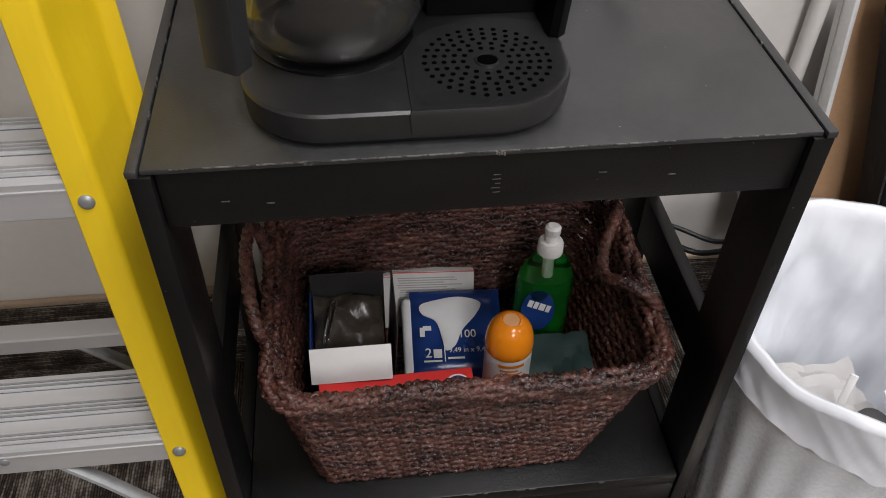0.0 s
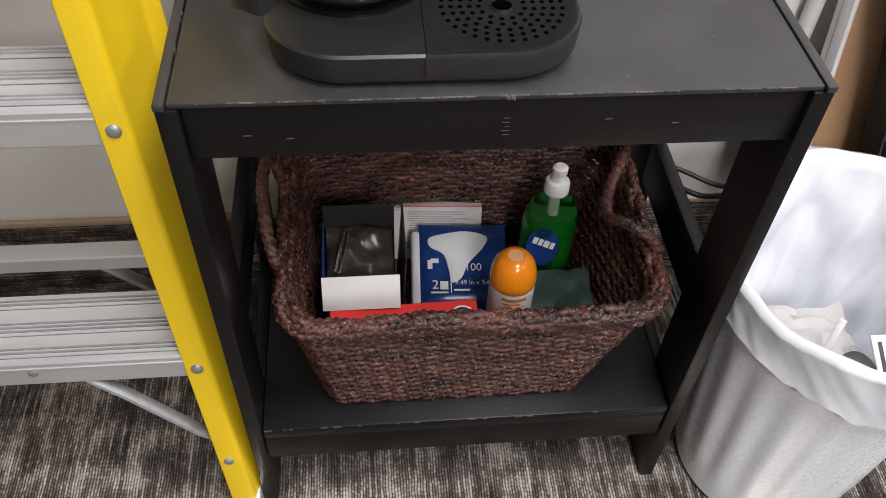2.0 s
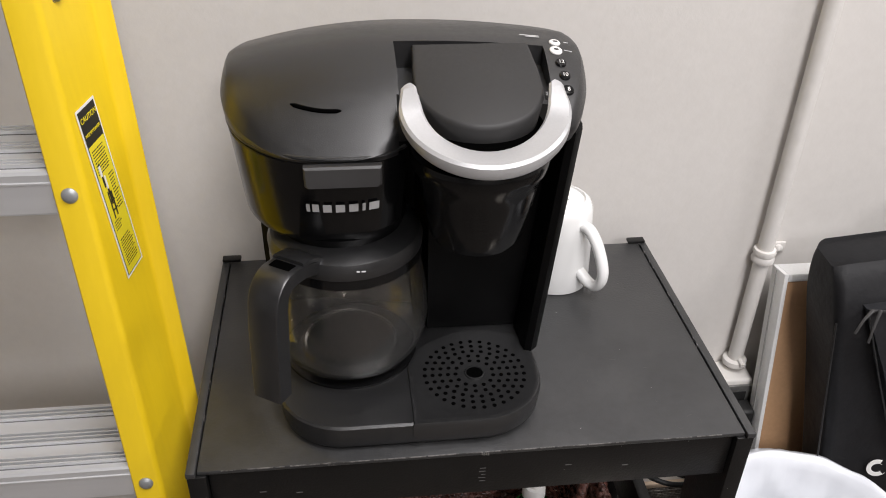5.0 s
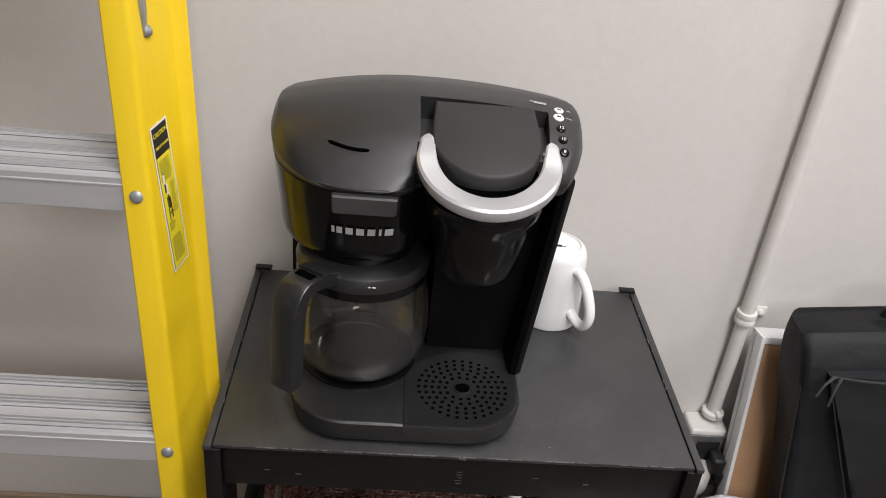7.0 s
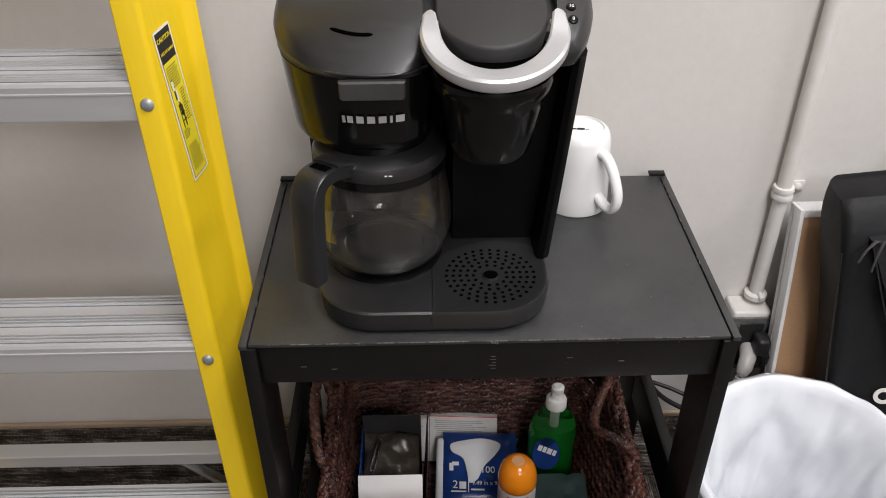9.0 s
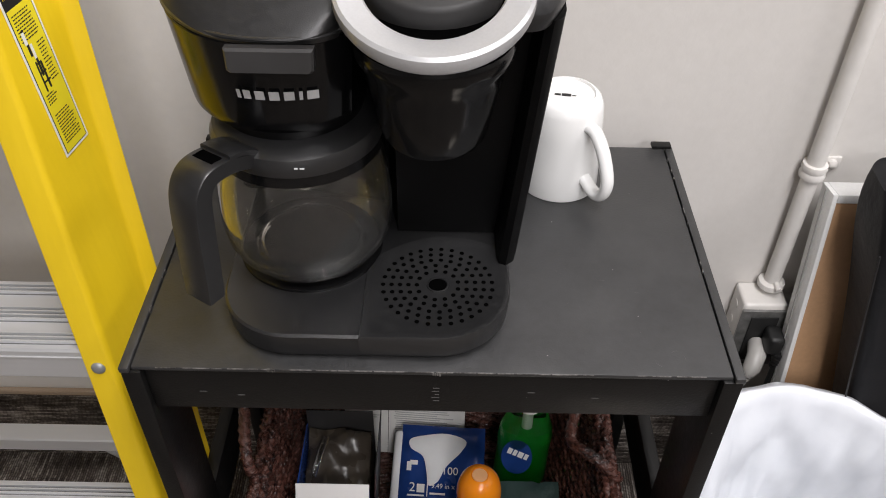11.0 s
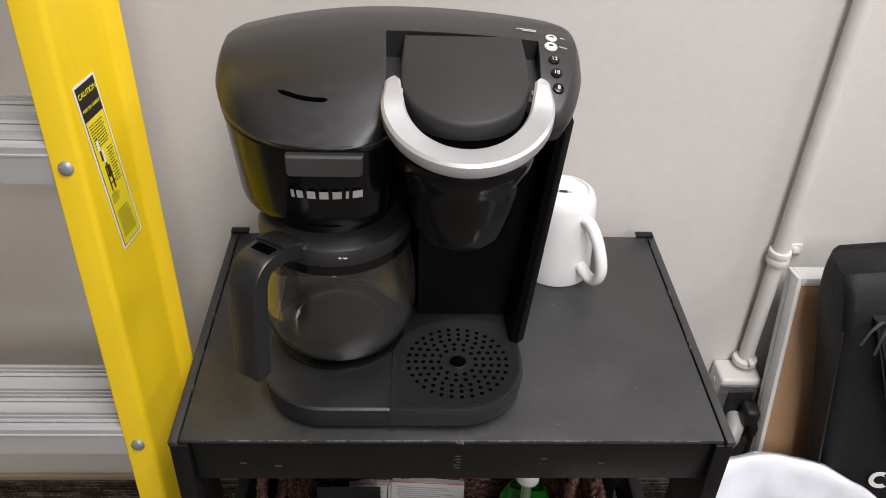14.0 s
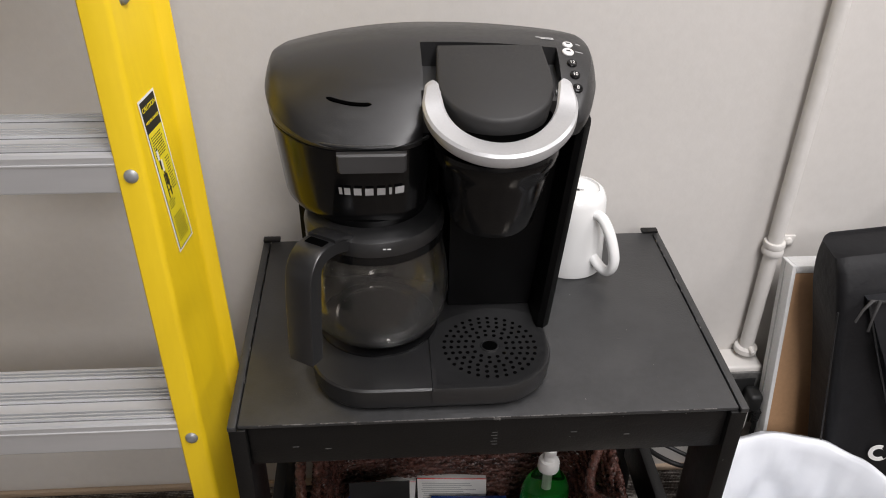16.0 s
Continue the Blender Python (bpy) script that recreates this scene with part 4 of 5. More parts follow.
for (x, y, r, text) in ((0.3332, 0.1690, 0.0042, ""), (0.3315, 0.1558, 0.0048, ""), (0.3328, 0.1405, 0.0041, "12"), (0.3337, 0.1275, 0.0041, "10"), (0.3345, 0.1148, 0.0041, "8")):
    m = top_pose(x, y, 0.0)
    key = part("button", moved(lathe([(r + 0.0008, -0.003), (r + 0.0008, 0.0008), (r, 0.0016), (r * 0.6, 0.0018)], 0, 0, 20), m), GLOSS if text else WHITE, maker, "" if text else "lit-white round button")
    if text:
        lettering("button_number", text, 0.0052, WHITE, key, m @ pose(0, 0, 0.0021))
    else:
        bars("button_icon", [(-0.002, -0.0012, 0.004, 0.0024)], GREY_P, key, m @ pose(0, 0, 0.0019))
bars("small_print", [(-0.018, 0.0026, 0.017, 0.0014), (-0.0135, 0, 0.0125, 0.0014)], PRINT, maker, top_pose(0.322, 0.176, 0.0008))
bars("small_print", [(0, 0, 0.004, 0.001), (-0.0005, -0.0155, 0.007, 0.001)], PRINT, maker, top_pose(0.3405, 0.168, 0.0012) @ pose(0, 0, 0.0006, 0, 3, -8))

# ---- glass carafe on the warming plate ----
carafe = thing("carafe", (CX, CY, PZ + 0.0326), "empty glass coffee carafe with black handle and lid", "carafe")
Z0 = PZ + 0.0332
outer = [(0.050, 0.0), (0.058, 0.002), (0.066, 0.010), (0.0725, 0.026), (0.0745, 0.042), (0.0740, 0.060), (0.0715, 0.082), (0.0685, 0.100), (0.0660, 0.112), (0.0655, 0.120)]
inner = [(0.0635, 0.120), (0.0640, 0.112), (0.0665, 0.099), (0.0695, 0.081), (0.0720, 0.060), (0.0725, 0.042), (0.0705, 0.027), (0.064, 0.012), (0.057, 0.005), (0.049, 0.0035), (0.0465, 0.0075), (0.0445, 0.0080), (0.0425, 0.0035)]
bm = lathe([(r, Z0 + z) for r, z in outer + inner], CX, CY, 64)
flask = part("glass_body", bm, GLASS, carafe, "clear glass body")
part("band", lathe([(0.0668, Z0 + 0.1115), (0.0690, Z0 + 0.1125), (0.0685, Z0 + 0.1225), (0.0665, Z0 + 0.1235)], CX, CY, 56, cap=False), GLOSS, carafe, "black plastic collar")
part("lid", lathe([(0.0640, Z0 + 0.118), (0.0690, Z0 + 0.122), (0.0695, Z0 + 0.129), (0.0665, Z0 + 0.136), (0.060, Z0 + 0.1395), (0.036, Z0 + 0.141), (0.030, Z0 + 0.139), (0.012, Z0 + 0.138)], CX, CY, 56), PLASTIC, carafe)
hd = Vector((0.0770, 0.019, 0)) - Vector((CX, CY, 0))
hd.z = 0
hd.normalize()
hs = Vector((-hd.y, hd.x, 0))


def hp(out, z):
    return Vector((CX, CY, 0)) + hd * out + Vector((0, 0, Z0 + z))


def strap(path, half, thick):
    rings = []
    pts = spline(path, 6)
    for i, p in enumerate(pts):
        d = (pts[min(i + 1, len(pts) - 1)] - pts[max(i - 1, 0)]).normalized()
        nn = d.cross(hs).normalized()
        k = i / (len(pts) - 1)
        h = half(k)
        t = thick(k)
        sec = [(-h, -t + 0.001), (-h + 0.0015, -t), (h - 0.0015, -t), (h, -t + 0.001), (h, t - 0.001), (h - 0.0015, t), (-h + 0.0015, t), (-h, t - 0.001)]
        rings.append([p + hs * a + nn * c for a, c in sec])
    return loft(rings)


grip = part("handle", strap([hp(0.058, 0.130), hp(0.080, 0.139), hp(0.098, 0.1420), hp(0.1095, 0.139), hp(0.1165, 0.128), hp(0.1195, 0.107), hp(0.1215, 0.077), hp(0.1235, 0.045), hp(0.1240, 0.034)],
                            lambda k: 0.0150 - 0.0015 * k, lambda k: 0.0060 + 0.0030 * min(1, k * 1.6) - 0.002 * max(0, k - 0.7)), PLASTIC, carafe, "black plastic handle", sharp=45)
# flat black strap paints the slot's dark depth
part("handle_slot", strap([hp(0.090, 0.1478), hp(0.094, 0.1484), hp(0.100, 0.1486)], lambda k: 0.0105, lambda k: 0.0012), HOLE_SHADE, carafe, "slot in the handle's top, its dark depth painted black")
part("thumb_rest", strap([hp(0.060, 0.1380), hp(0.070, 0.1440), hp(0.080, 0.1470), hp(0.087, 0.1480)], lambda k: 0.0150, lambda k: 0.0026), PLASTIC, carafe)
rows = [(-0.004, -0.0005, 0.0025, 0.0012), (0.0, -0.0005, 0.0035, 0.0012)]
bars("lid_mark", rows, PRINT, carafe, pose(CX + 0.012, CY - 0.0685, Z0 + 0.1310, 55))

# ---- mug, upside down ----
MX, MY = 0.3845, 0.270
mug = thing("mug", (MX, MY, PZ), "white ceramic mug standing upside down", "mug")
mp = [(0.0365, 0.006), (0.0385, 0.0), (0.0408, 0.0008), (0.0415, 0.004), (0.0405, 0.03), (0.0388, 0.07), (0.0368, 0.095), (0.0335, 0.103), (0.0295, 0.1065), (0.0275, 0.107), (0.0265, 0.1045), (0.012, 0.1038)]
part("cup", lathe([(r, PZ + z) for r, z in mp], MX, MY, 56), CERAMIC, mug)
hv = Vector((math.cos(radians(-56)), math.sin(radians(-56)), 0))


def mh(o, z):
    return Vector((MX, MY, PZ + z)) + hv * o


part("handle", tube(spline([mh(0.037, 0.085), mh(0.046, 0.084), mh(0.059, 0.070), mh(0.0695, 0.047), mh(0.0705, 0.031), mh(0.064, 0.020), mh(0.053, 0.019), mh(0.038, 0.027)], 6), 0.0058, 14, flat=1.25, up=(hv.y, -hv.x, 0)), CERAMIC, mug)
bars("maker_mark", [(-0.010, 0, 0.006, 0.003), (-0.003, -0.0005, 0.009, 0.0045), (0.007, 0.001, 0.004, 0.001)], INK, mug, pose(MX - 0.003, MY - 0.004, PZ + 0.1043, 0, 0, -8), "small dark print as plain bars")

# ---- waste bin with liner ----
KX, KY, KZ = 0.692, 0.052, 0.340
can = thing("waste_bin", (KX, KY, GROUND), "light grey ribbed plastic waste bin", "waste bin")
NB = 160


def bin_axis(z):
    """The bin stands a little askew: its middle at height z."""
    k = (z - GROUND) / 0.384
    return 0.671 + 0.010 * k, 0.026 + 0.022 * k


def bin_ring(z, r, ribs=0.0):
    cx, cy = bin_axis(z)
    return [(cx + (r + ribs * math.cos(40 * math.pi * i / NB)) * math.cos(2 * math.pi * i / NB), cy + (r + ribs * math.cos(40 * math.pi * i / NB)) * math.sin(2 * math.pi * i / NB), z) for i in range(NB)]


part("body", loft([bin_ring(-0.034, 0.1120), bin_ring(0.00, 0.115), bin_ring(0.03, 0.118, 0.0022), bin_ring(0.13, 0.1270, 0.0022), bin_ring(0.23, 0.1365, 0.0022), bin_ring(0.27, 0.141), bin_ring(0.318, 0.1475),
                   bin_ring(0.318, 0.1435), bin_ring(0.23, 0.1335), bin_ring(0.10, 0.121), bin_ring(-0.016, 0.110)]), BIN, can, sharp=60)
# dark grey here paints the shadow at the bin's foot
part("foot", loft([bin_ring(GROUND, 0.1085), bin_ring(-0.0345, 0.1100)]), GREY_P, can, "foot ring, shadow put into its dark grey")
part("rim", loft([bin_ring(0.319, 0.144), bin_ring(0.319, 0.150), bin_ring(0.325, 0.1515), bin_ring(0.330, 0.150), bin_ring(0.330, 0.144), bin_ring(0.319, 0.144)], True, False), BIN, can, "rolled rim")

liner = thing("bin_liner", (KX, KY, KZ), "white translucent plastic liner folded over the bin's rim", "bin liner")
rng = random.Random(11)


def crumple(a, s, z):
    return noise.noise(Vector((math.cos(a) * 3.0 * s, math.sin(a) * 3.0 * s, z * 9.0)))


def liner_surface():
    """Overhang outside, over the rim, then down the inside in loose folds."""
    rows = []
    steps = [("out", k / 14) for k in range(15)] + [("rim", k / 6) for k in range(1, 6)] + [("in", k / 22) for k in range(23)]
    for where, k in steps:
        ring = []
        for i in range(NB):
            a = 2 * math.pi * i / NB
            drop = 0.050 + 0.055 * max(0.0, math.cos(a + 0.75)) + 0.016 * crumple(a, 0.8, 3.1) + 0.005 * crumple(a, 2.6, 7.0)
            back = max(0.0, math.sin(a - 0.25)) ** 1.5
            rim_z = KZ + 0.006 * crumple(a, 1.2, 0.3) + 0.020 * back
            if where == "out":
                z = rim_z - drop * (1 - k)
                r = 0.1145 + 0.0365 * z / KZ + 0.0015 + 0.0035 * (1 + crumple(a, 1.8, z * 1.4)) + 0.0035 * abs(crumple(a * 1.0 + z * 6, 2.2, z)) + 0.005 * (1 - k) ** 3
            elif where == "rim":
                z = rim_z + 0.0055 * math.sin(math.pi * k)
                r = 0.1550 + 0.0028 * crumple(a, 1.8, KZ * 1.4) - 0.011 * k
            else:
                z = rim_z - 0.27 * k
                r = 0.1420 - 0.035 * k - (0.008 + 0.010 * crumple(a, 1.3, 1.5 + 0.5 * k) + 0.010 * abs(crumple(a + z * 1.5, 2.0, z * 0.6))) * min(1, k * 5)
            cx, cy = bin_axis(min(z, KZ))
            ring.append((cx + r * math.cos(a), cy + r * math.sin(a), z))
        rows.append(ring)
    return rows


film = liner_surface()
part("overhang", loft(film[:20], True, False), LINER, liner, sharp=80)
bm = loft(film[19:], True, False)
bm.verts.ensure_lookup_table()
bm.faces.new([bm.verts[len(bm.verts) - NB + i] for i in range(NB)])
part("inner_bag", bm, LINER, liner, sharp=80)
# rubbish in the bin
carton = thing("packet", (0.70, -0.02, 0.2), "white printed packet with a red corner, thrown in the bin", "rubbish")
m = plane_pose((0.700, -0.035, 0.232), (0.770, -0.040, 0.238), (0.712, 0.010, 0.252))
part("sheet", moved(box(0, 0.075, 0, 0.05, 0, 0.004, 0.001), m), CARD_W, carton)
bars("print", [(0.006 + 0.009 * i, 0.006, 0.0045, 0.036 - 0.004 * (i % 3)) for i in range(4)], INK, carton, m @ pose(0, 0, 0.0043))
bars("red_mark", [(0.054, 0.004, 0.018, 0.042)], RED, carton, m @ pose(0, 0, 0.0044))
wrapper = thing("paper_scrap", (0.63, 0.0, 0.2), "crumpled white paper in the bin", "rubbish")
bm = bmesh.new()
grid = [[bm.verts.new((0.605 + 0.013 * i, -0.005 + 0.011 * j, 0.222 + 0.02 * noise.noise(Vector((i * 0.55, j * 0.6, 2.2))) - 0.0015 * i)) for j in range(9)] for i in range(9)]
for i in range(8):
    for j in range(8):
        bm.faces.new((grid[i][j], grid[i + 1][j], grid[i + 1][j + 1], grid[i][j + 1]))
solidify = bmesh.ops.solidify(bm, geom=bm.faces[:], thickness=0.0008)
part("sheet", bm, CARD_W, wrapper)
part("straw", tube([(0.655, 0.005, 0.225), (0.667, 0.02, 0.272)], 0.0042, 10, flat=0.5), CARD_W, wrapper)
tub = thing("tub_lid", (0.665, -0.035, 0.2), "dark round tub lid in the bin", "rubbish")
part("disc", moved(lathe([(0.022, 0), (0.024, 0.002), (0.024, 0.007), (0.021, 0.008), (0.01, 0.008)], 0, 0, 28), pose(0.672, -0.030, 0.240, 20, 10, 0)), GREY_P, tub)
bars("print", [(-0.012, -0.003, 0.012, 0.004), (-0.006, 0.004, 0.010, 0.003)], PRINT, tub, pose(0.672, -0.030, 0.240, 20, 10, 0) @ pose(0, 0, 0.0083))

# ---- framed canvas leaning on the wall, back side out ----
frame_m = plane_pose((0.7085, 0.205, -0.0415), (1.15, 0.205, -0.0415), (0.7085, 0.3156, 0.5588))
canvas = thing("stretched_canvas", (0.93, 0.28, GROUND), "stretched canvas leaning on the wall, brown backing board outwards", "canvas")
CWD, CHT, CTH = 0.46, 0.611, 0.034
part("backing", moved(box(0.006, CWD - 0.006, 0.004, CHT - 0.011, -0.006, -0.0015), frame_m), KRAFT, canvas, "brown backing board", smooth=False)
for x0, x1, y0, y1 in ((0, 0.006, 0, CHT), (CWD - 0.006, CWD, 0, CHT), (0.006, CWD - 0.006, CHT - 0.011, CHT), (0.006, CWD - 0.006, 0, 0.004)):
    part("frame_bar", moved(box(x0, x1, y0, y1, -CTH, 0.0, 0.0012), frame_m), CANVAS, canvas, "white wrapped edge")
part("front_face", moved(box(0.006, CWD - 0.006, 0.004, CHT - 0.011, -CTH, -CTH + 0.004), frame_m), CANVAS, canvas, smooth=False)
bm = moved(box(-0.0012, 0.0, 0.004, CHT - 0.002, -0.021, -0.019), frame_m)
part("fold_line", bm, BOOT, canvas, "folded canvas seam", smooth=False)

# ---- black backpack standing in front of the canvas ----
bag = thing("backpack", (0.95, 0.2, GROUND), "black nylon backpack with zipped front flap, slumped on the floor", "backpack")
BAGX0, BAGX1 = 0.706, 1.14


def creases(x, z):
    """Loose sags and short folds of the slack cloth."""
    sag = 0.020 * noise.noise(Vector((x * 6, 2.0, z * 5)))
    fold = 0.012 * math.sin(26 * z + 10 * x + 3 * noise.noise(Vector((x * 7, 1.0, z * 6))))
    return sag + fold * max(0.0, noise.noise(Vector((x * 5, 7.0, z * 4)))) + 0.004 * noise.noise(Vector((x * 30, 3.0, z * 24)))


rings = []
for k in range(41):
    t = k / 40
    top = max(0, (t - 0.86) / 0.14)
    inset = 0.045 * top ** 2.6
    x0, x1 = BAGX0 + 0.120 * (1 - t) + inset * 0.15, BAGX1 - inset
    y0, y1 = 0.176 + 0.026 * t + inset * 0.6, 0.205 + 0.092 * t - inset * 0.3
    ring = []
    for px, py, pz in rounded(x0, x1, y0, y1, (0.012, 0.014, 0.014, 0.012), 0, 10):
        height = 0.668 + 0.36 * min(0.12, max(0.0, px - BAGX0)) + 0.010 * noise.noise(Vector((px * 14, py * 14, 1.0)))
        w = creases(px + py * 0.6, t * 0.66)
        ring.append((px + 0.6 * w, py + w, GROUND + height * t))
    rings.append(ring)
part("body", loft(rings), NYLON, bag, sharp=70)
rings = []
for k in range(31):
    t = k / 30
    rows = []
    for q in (s / 23 for s in range(24)):
        x0 = 0.955 - 0.210 * t
        px = x0 + (1.12 - x0) * q
        z = 0.12 + (0.470 + 0.10 * min(0.14, px - 0.74)) * t
        puff = 0.026 * math.sin(math.pi * min(1.0, 0.06 + q * 1.5)) ** 0.5 * (0.35 + 0.65 * math.sin(math.pi * min(1, 0.1 + t * 0.85)))
        rows.append((px, 0.180 + 0.022 * t - puff + 0.7 * creases(px + 0.4, z), z))
    rows += [(px, py + 0.028, pz) for px, py, pz in rows[::-1]]
    rings.append(rows)
part("front_flap", loft(rings), NYLON_SHEEN, bag, "zipped front pocket", sharp=70)
part("side_seam", tube(spline([(0.800, 0.174, 0.02), (0.770, 0.182, 0.2), (0.738, 0.190, 0.4), (0.714, 0.200, 0.57)], 6), 0.0012, 8), RUBBER, bag, "piped side seam")
part("zip", tube(spline([(0.746, 0.196, 0.590), (0.80, 0.180, 0.597), (0.88, 0.174, 0.604), (1.05, 0.178, 0.606)], 6), 0.0022, 8), RUBBER, bag, "black zip")
part("zip_edge", tube(spline([(0.746, 0.196, 0.588), (0.790, 0.185, 0.48), (0.850, 0.172, 0.34), (0.925, 0.164, 0.18)], 6), 0.0013, 8), RUBBER, bag)
part("zip_pull", tube([(0.748, 0.192, 0.594), (0.734, 0.184, 0.586), (0.726, 0.180, 0.570)], [0.0026, 0.0017, 0.0017], 8, flat=0.5), GREY_P, bag, "metal zip pull")
part("zip_pull", tube([(0.756, 0.190, 0.594), (0.747, 0.180, 0.576), (0.744, 0.176, 0.558)], [0.0024, 0.0015, 0.0015], 8, flat=0.5), GREY_P, bag)
part("carry_loop", tube(spline([(0.82, 0.25, 0.655), (0.83, 0.24, 0.685), (0.88, 0.235, 0.700), (0.94, 0.24, 0.685), (0.95, 0.25, 0.65)], 6), 0.011, 10, flat=0.5), NYLON, bag)
bm = lathe([(0.0075, 0), (0.0075, 0.001), (0.0135, 0.001), (0.0135, 0)], 0, 0, 24, cap=False)
bmesh.ops.delete(bm, geom=[v for v in bm.verts if v.co.x > 0.006 and v.co.y > -0.004], context="VERTS")
part("emblem", moved(bm, pose(0.822, 0.172, 0.345, 84, 0, -12)), WHITE, bag, "small white round emblem")

# ---- foot of a metal stool ----
stool = thing("stool", (0.60, -0.16, GROUND), "satin metal stool foot with a bronze tubular leg", "stool")
part("base_disc", lathe([(0.074, GROUND), (0.0745, GROUND + 0.016), (0.072, GROUND + 0.021), (0.064, GROUND + 0.0235), (0.02, GROUND + 0.025)], 0.604, -0.158, 48), SATIN, stool, "round beige metal base")
part("leg", tube([(0.735, -0.150, GROUND), (0.798, -0.108, 0.10), (0.861, -0.065, 0.24)], 0.021, 20), BRONZE, stool, "bronze tubular leg")

# ---- wicker basket on the shelf ----
SZ = SHELF_Z
basket = thing("wicker_basket", (0.25, 0.16, SZ), "dark brown woven seagrass basket with rope handles", "basket")


def basket_path(k, n, grow=0.0):
    """Rounded rectangle of the basket at height k (0 foot, 1 rim)."""
    x0, x1 = 0.092 - 0.034 * k - grow, 0.398 + 0.064 * k + grow
    y0, y1 = 0.036 - 0.016 * k - grow, 0.270 + 0.034 * k + grow
    r = 0.028 + 0.012 * k
    pts = rounded(x0, x1, y0, y1, (r, r, r, r), 0, 8)
    # walk round at even steps
    P = [Vector(p) for p in pts]
    lens = [0]
    for a, c in zip(P, P[1:] + P[:1]):
        lens.append(lens[-1] + (c - a).length)
    out, j = [], 0
    for i in range(n):
        s = lens[-1] * i / n
        while lens[j + 1] < s:
            j += 1
        f = (s - lens[j]) / max(1e-9, lens[j + 1] - lens[j])
        out.append(P[j].lerp(P[(j + 1) % len(P)], f))
    return out, lens[-1]


def rim_sag(p):
    return 0.006 * noise.noise(Vector((p.x * 7, p.y * 7, 4.0))) + 0.015 * max(0, (p.y - 0.13) / 0.17)


def rope_ring(bm, pts, z_of, rad, twist, lobes, seed, rough=0.25, n=7):
    """A twisted strand laid along a closed path."""
    m = len(pts)
    rows, length = [], 0.0
    for i, p in enumerate(pts):
        nx, pv = pts[(i + 1) % m], pts[i - 1]
        d = (nx - pv).normalized()
        length += (nx - p).length
        out = Vector((d.y, -d.x, 0))
        z = z_of(p, i)
        ring = []
        for k in range(n):
            a = 2 * math.pi * k / n
            w = 1 + rough * math.cos(lobes * (a - length * twist)) + 0.22 * noise.noise(Vector((i * 0.17, k * 1.3, seed)))
            ring.append(bm.verts.new(p + out * rad * w * math.cos(a) + Vector((0, 0, z + rad * w * math.sin(a)))))
        rows.append(ring)
    for i in range(m):
        a, c = rows[i], rows[(i + 1) % m]
        for k in range(n):
            bm.faces.new((a[k], a[(k + 1) % n], c[(k + 1) % n], c[k]))


RIM_H = 0.172
ROWS_N = 29
NR = 640
for row in range(ROWS_N):
    k = row / (ROWS_N - 1) * 0.88
    bm = bmesh.new()
    pts, total = basket_path(k, NR)
    moved_pts = []
    for i, p in enumerate(pts):
        d = (pts[(i + 1) % NR] - pts[i - 1]).normalized()
        out = Vector((d.y, -d.x, 0))
        moved_pts.append(p + out * (0.0016 * math.cos(math.pi * row + 2 * math.pi * 30 * i / NR) + 0.0012 * noise.noise(Vector((p.x * 40, p.y * 40, row * 0.7)))))
    zz = SZ + 0.004 + RIM_H * k
    rope_ring(bm, moved_pts, lambda p, i, zz=zz, k=k: zz + rim_sag(p) * k + 0.0010 * noise.noise(Vector((p.x * 60, p.y * 60, zz * 90))), 0.0036, 390, 2, row * 3.7, 0.27, 8)
    part("weave_strand", bm, WICKER, basket, sharp=80)
for row, (k, grow, rad) in enumerate(((0.885, 0.0025, 0.0046), (0.925, 0.0050, 0.0048), (0.968, 0.0058, 0.0049), (1.005, 0.0038, 0.0049), (1.020, -0.0008, 0.0048), (0.995, -0.0055, 0.0047), (0.950, -0.0058, 0.0045))):
    bm = bmesh.new()
    pts, total = basket_path(k, NR, grow)
    zz = SZ + 0.004 + RIM_H * k
    rope_ring(bm, pts, lambda p, i, zz=zz, row=row: zz + rim_sag(p) + 0.0022 * math.sin(i * 0.28 + row * 2.1) + 0.002 * noise.noise(Vector((p.x * 50, p.y * 50, row * 2.0))), rad, 320 * (1 if row % 2 else -1), 2, row * 5.3, 0.30, 9)
    part("rim_strand", bm, WICKER, basket, sharp=80)
bm = bmesh.new()
for row in range(14):
    pts, total = basket_path(0.0, 160, -0.006 * row - 0.004)
    rope_ring(bm, pts, lambda p, i: SZ + 0.006, 0.0036, 500, 2, row, 0.25, 6)
part("woven_base", bm, WICKER, basket, sharp=80)["kind"] = "stuff"
part("base_board", box(0.125, 0.37, 0.07, 0.235, SZ + 0.001, SZ + 0.006, 0.001), WICKER, basket)


def rope(path, rad, turns, name, seed):
    pts = spline(path, 14)
    bm = bmesh.new()
    n = 14
    rows, length = [], 0
    for i, p in enumerate(pts):
        d = (pts[min(i + 1, len(pts) - 1)] - pts[max(i - 1, 0)]).normalized()
        s = d.cross(Vector((0.3, 0.2, 1))).normalized()
        w = s.cross(d)
        length += 0 if i == 0 else (p - pts[i - 1]).length
        rows.append([p + (s * math.cos(2 * math.pi * k / n) + w * math.sin(2 * math.pi * k / n)) * rad * (1 + 0.15 * math.cos(3 * (2 * math.pi * k / n - length * turns)) + 0.16 * noise.noise(Vector((i * 0.5, k * 1.1, seed)))) for k in range(n)])
    loft(rows, True, True, bm)
    return part(name, bm, WICKER, basket, "twisted rope handle", sharp=80)


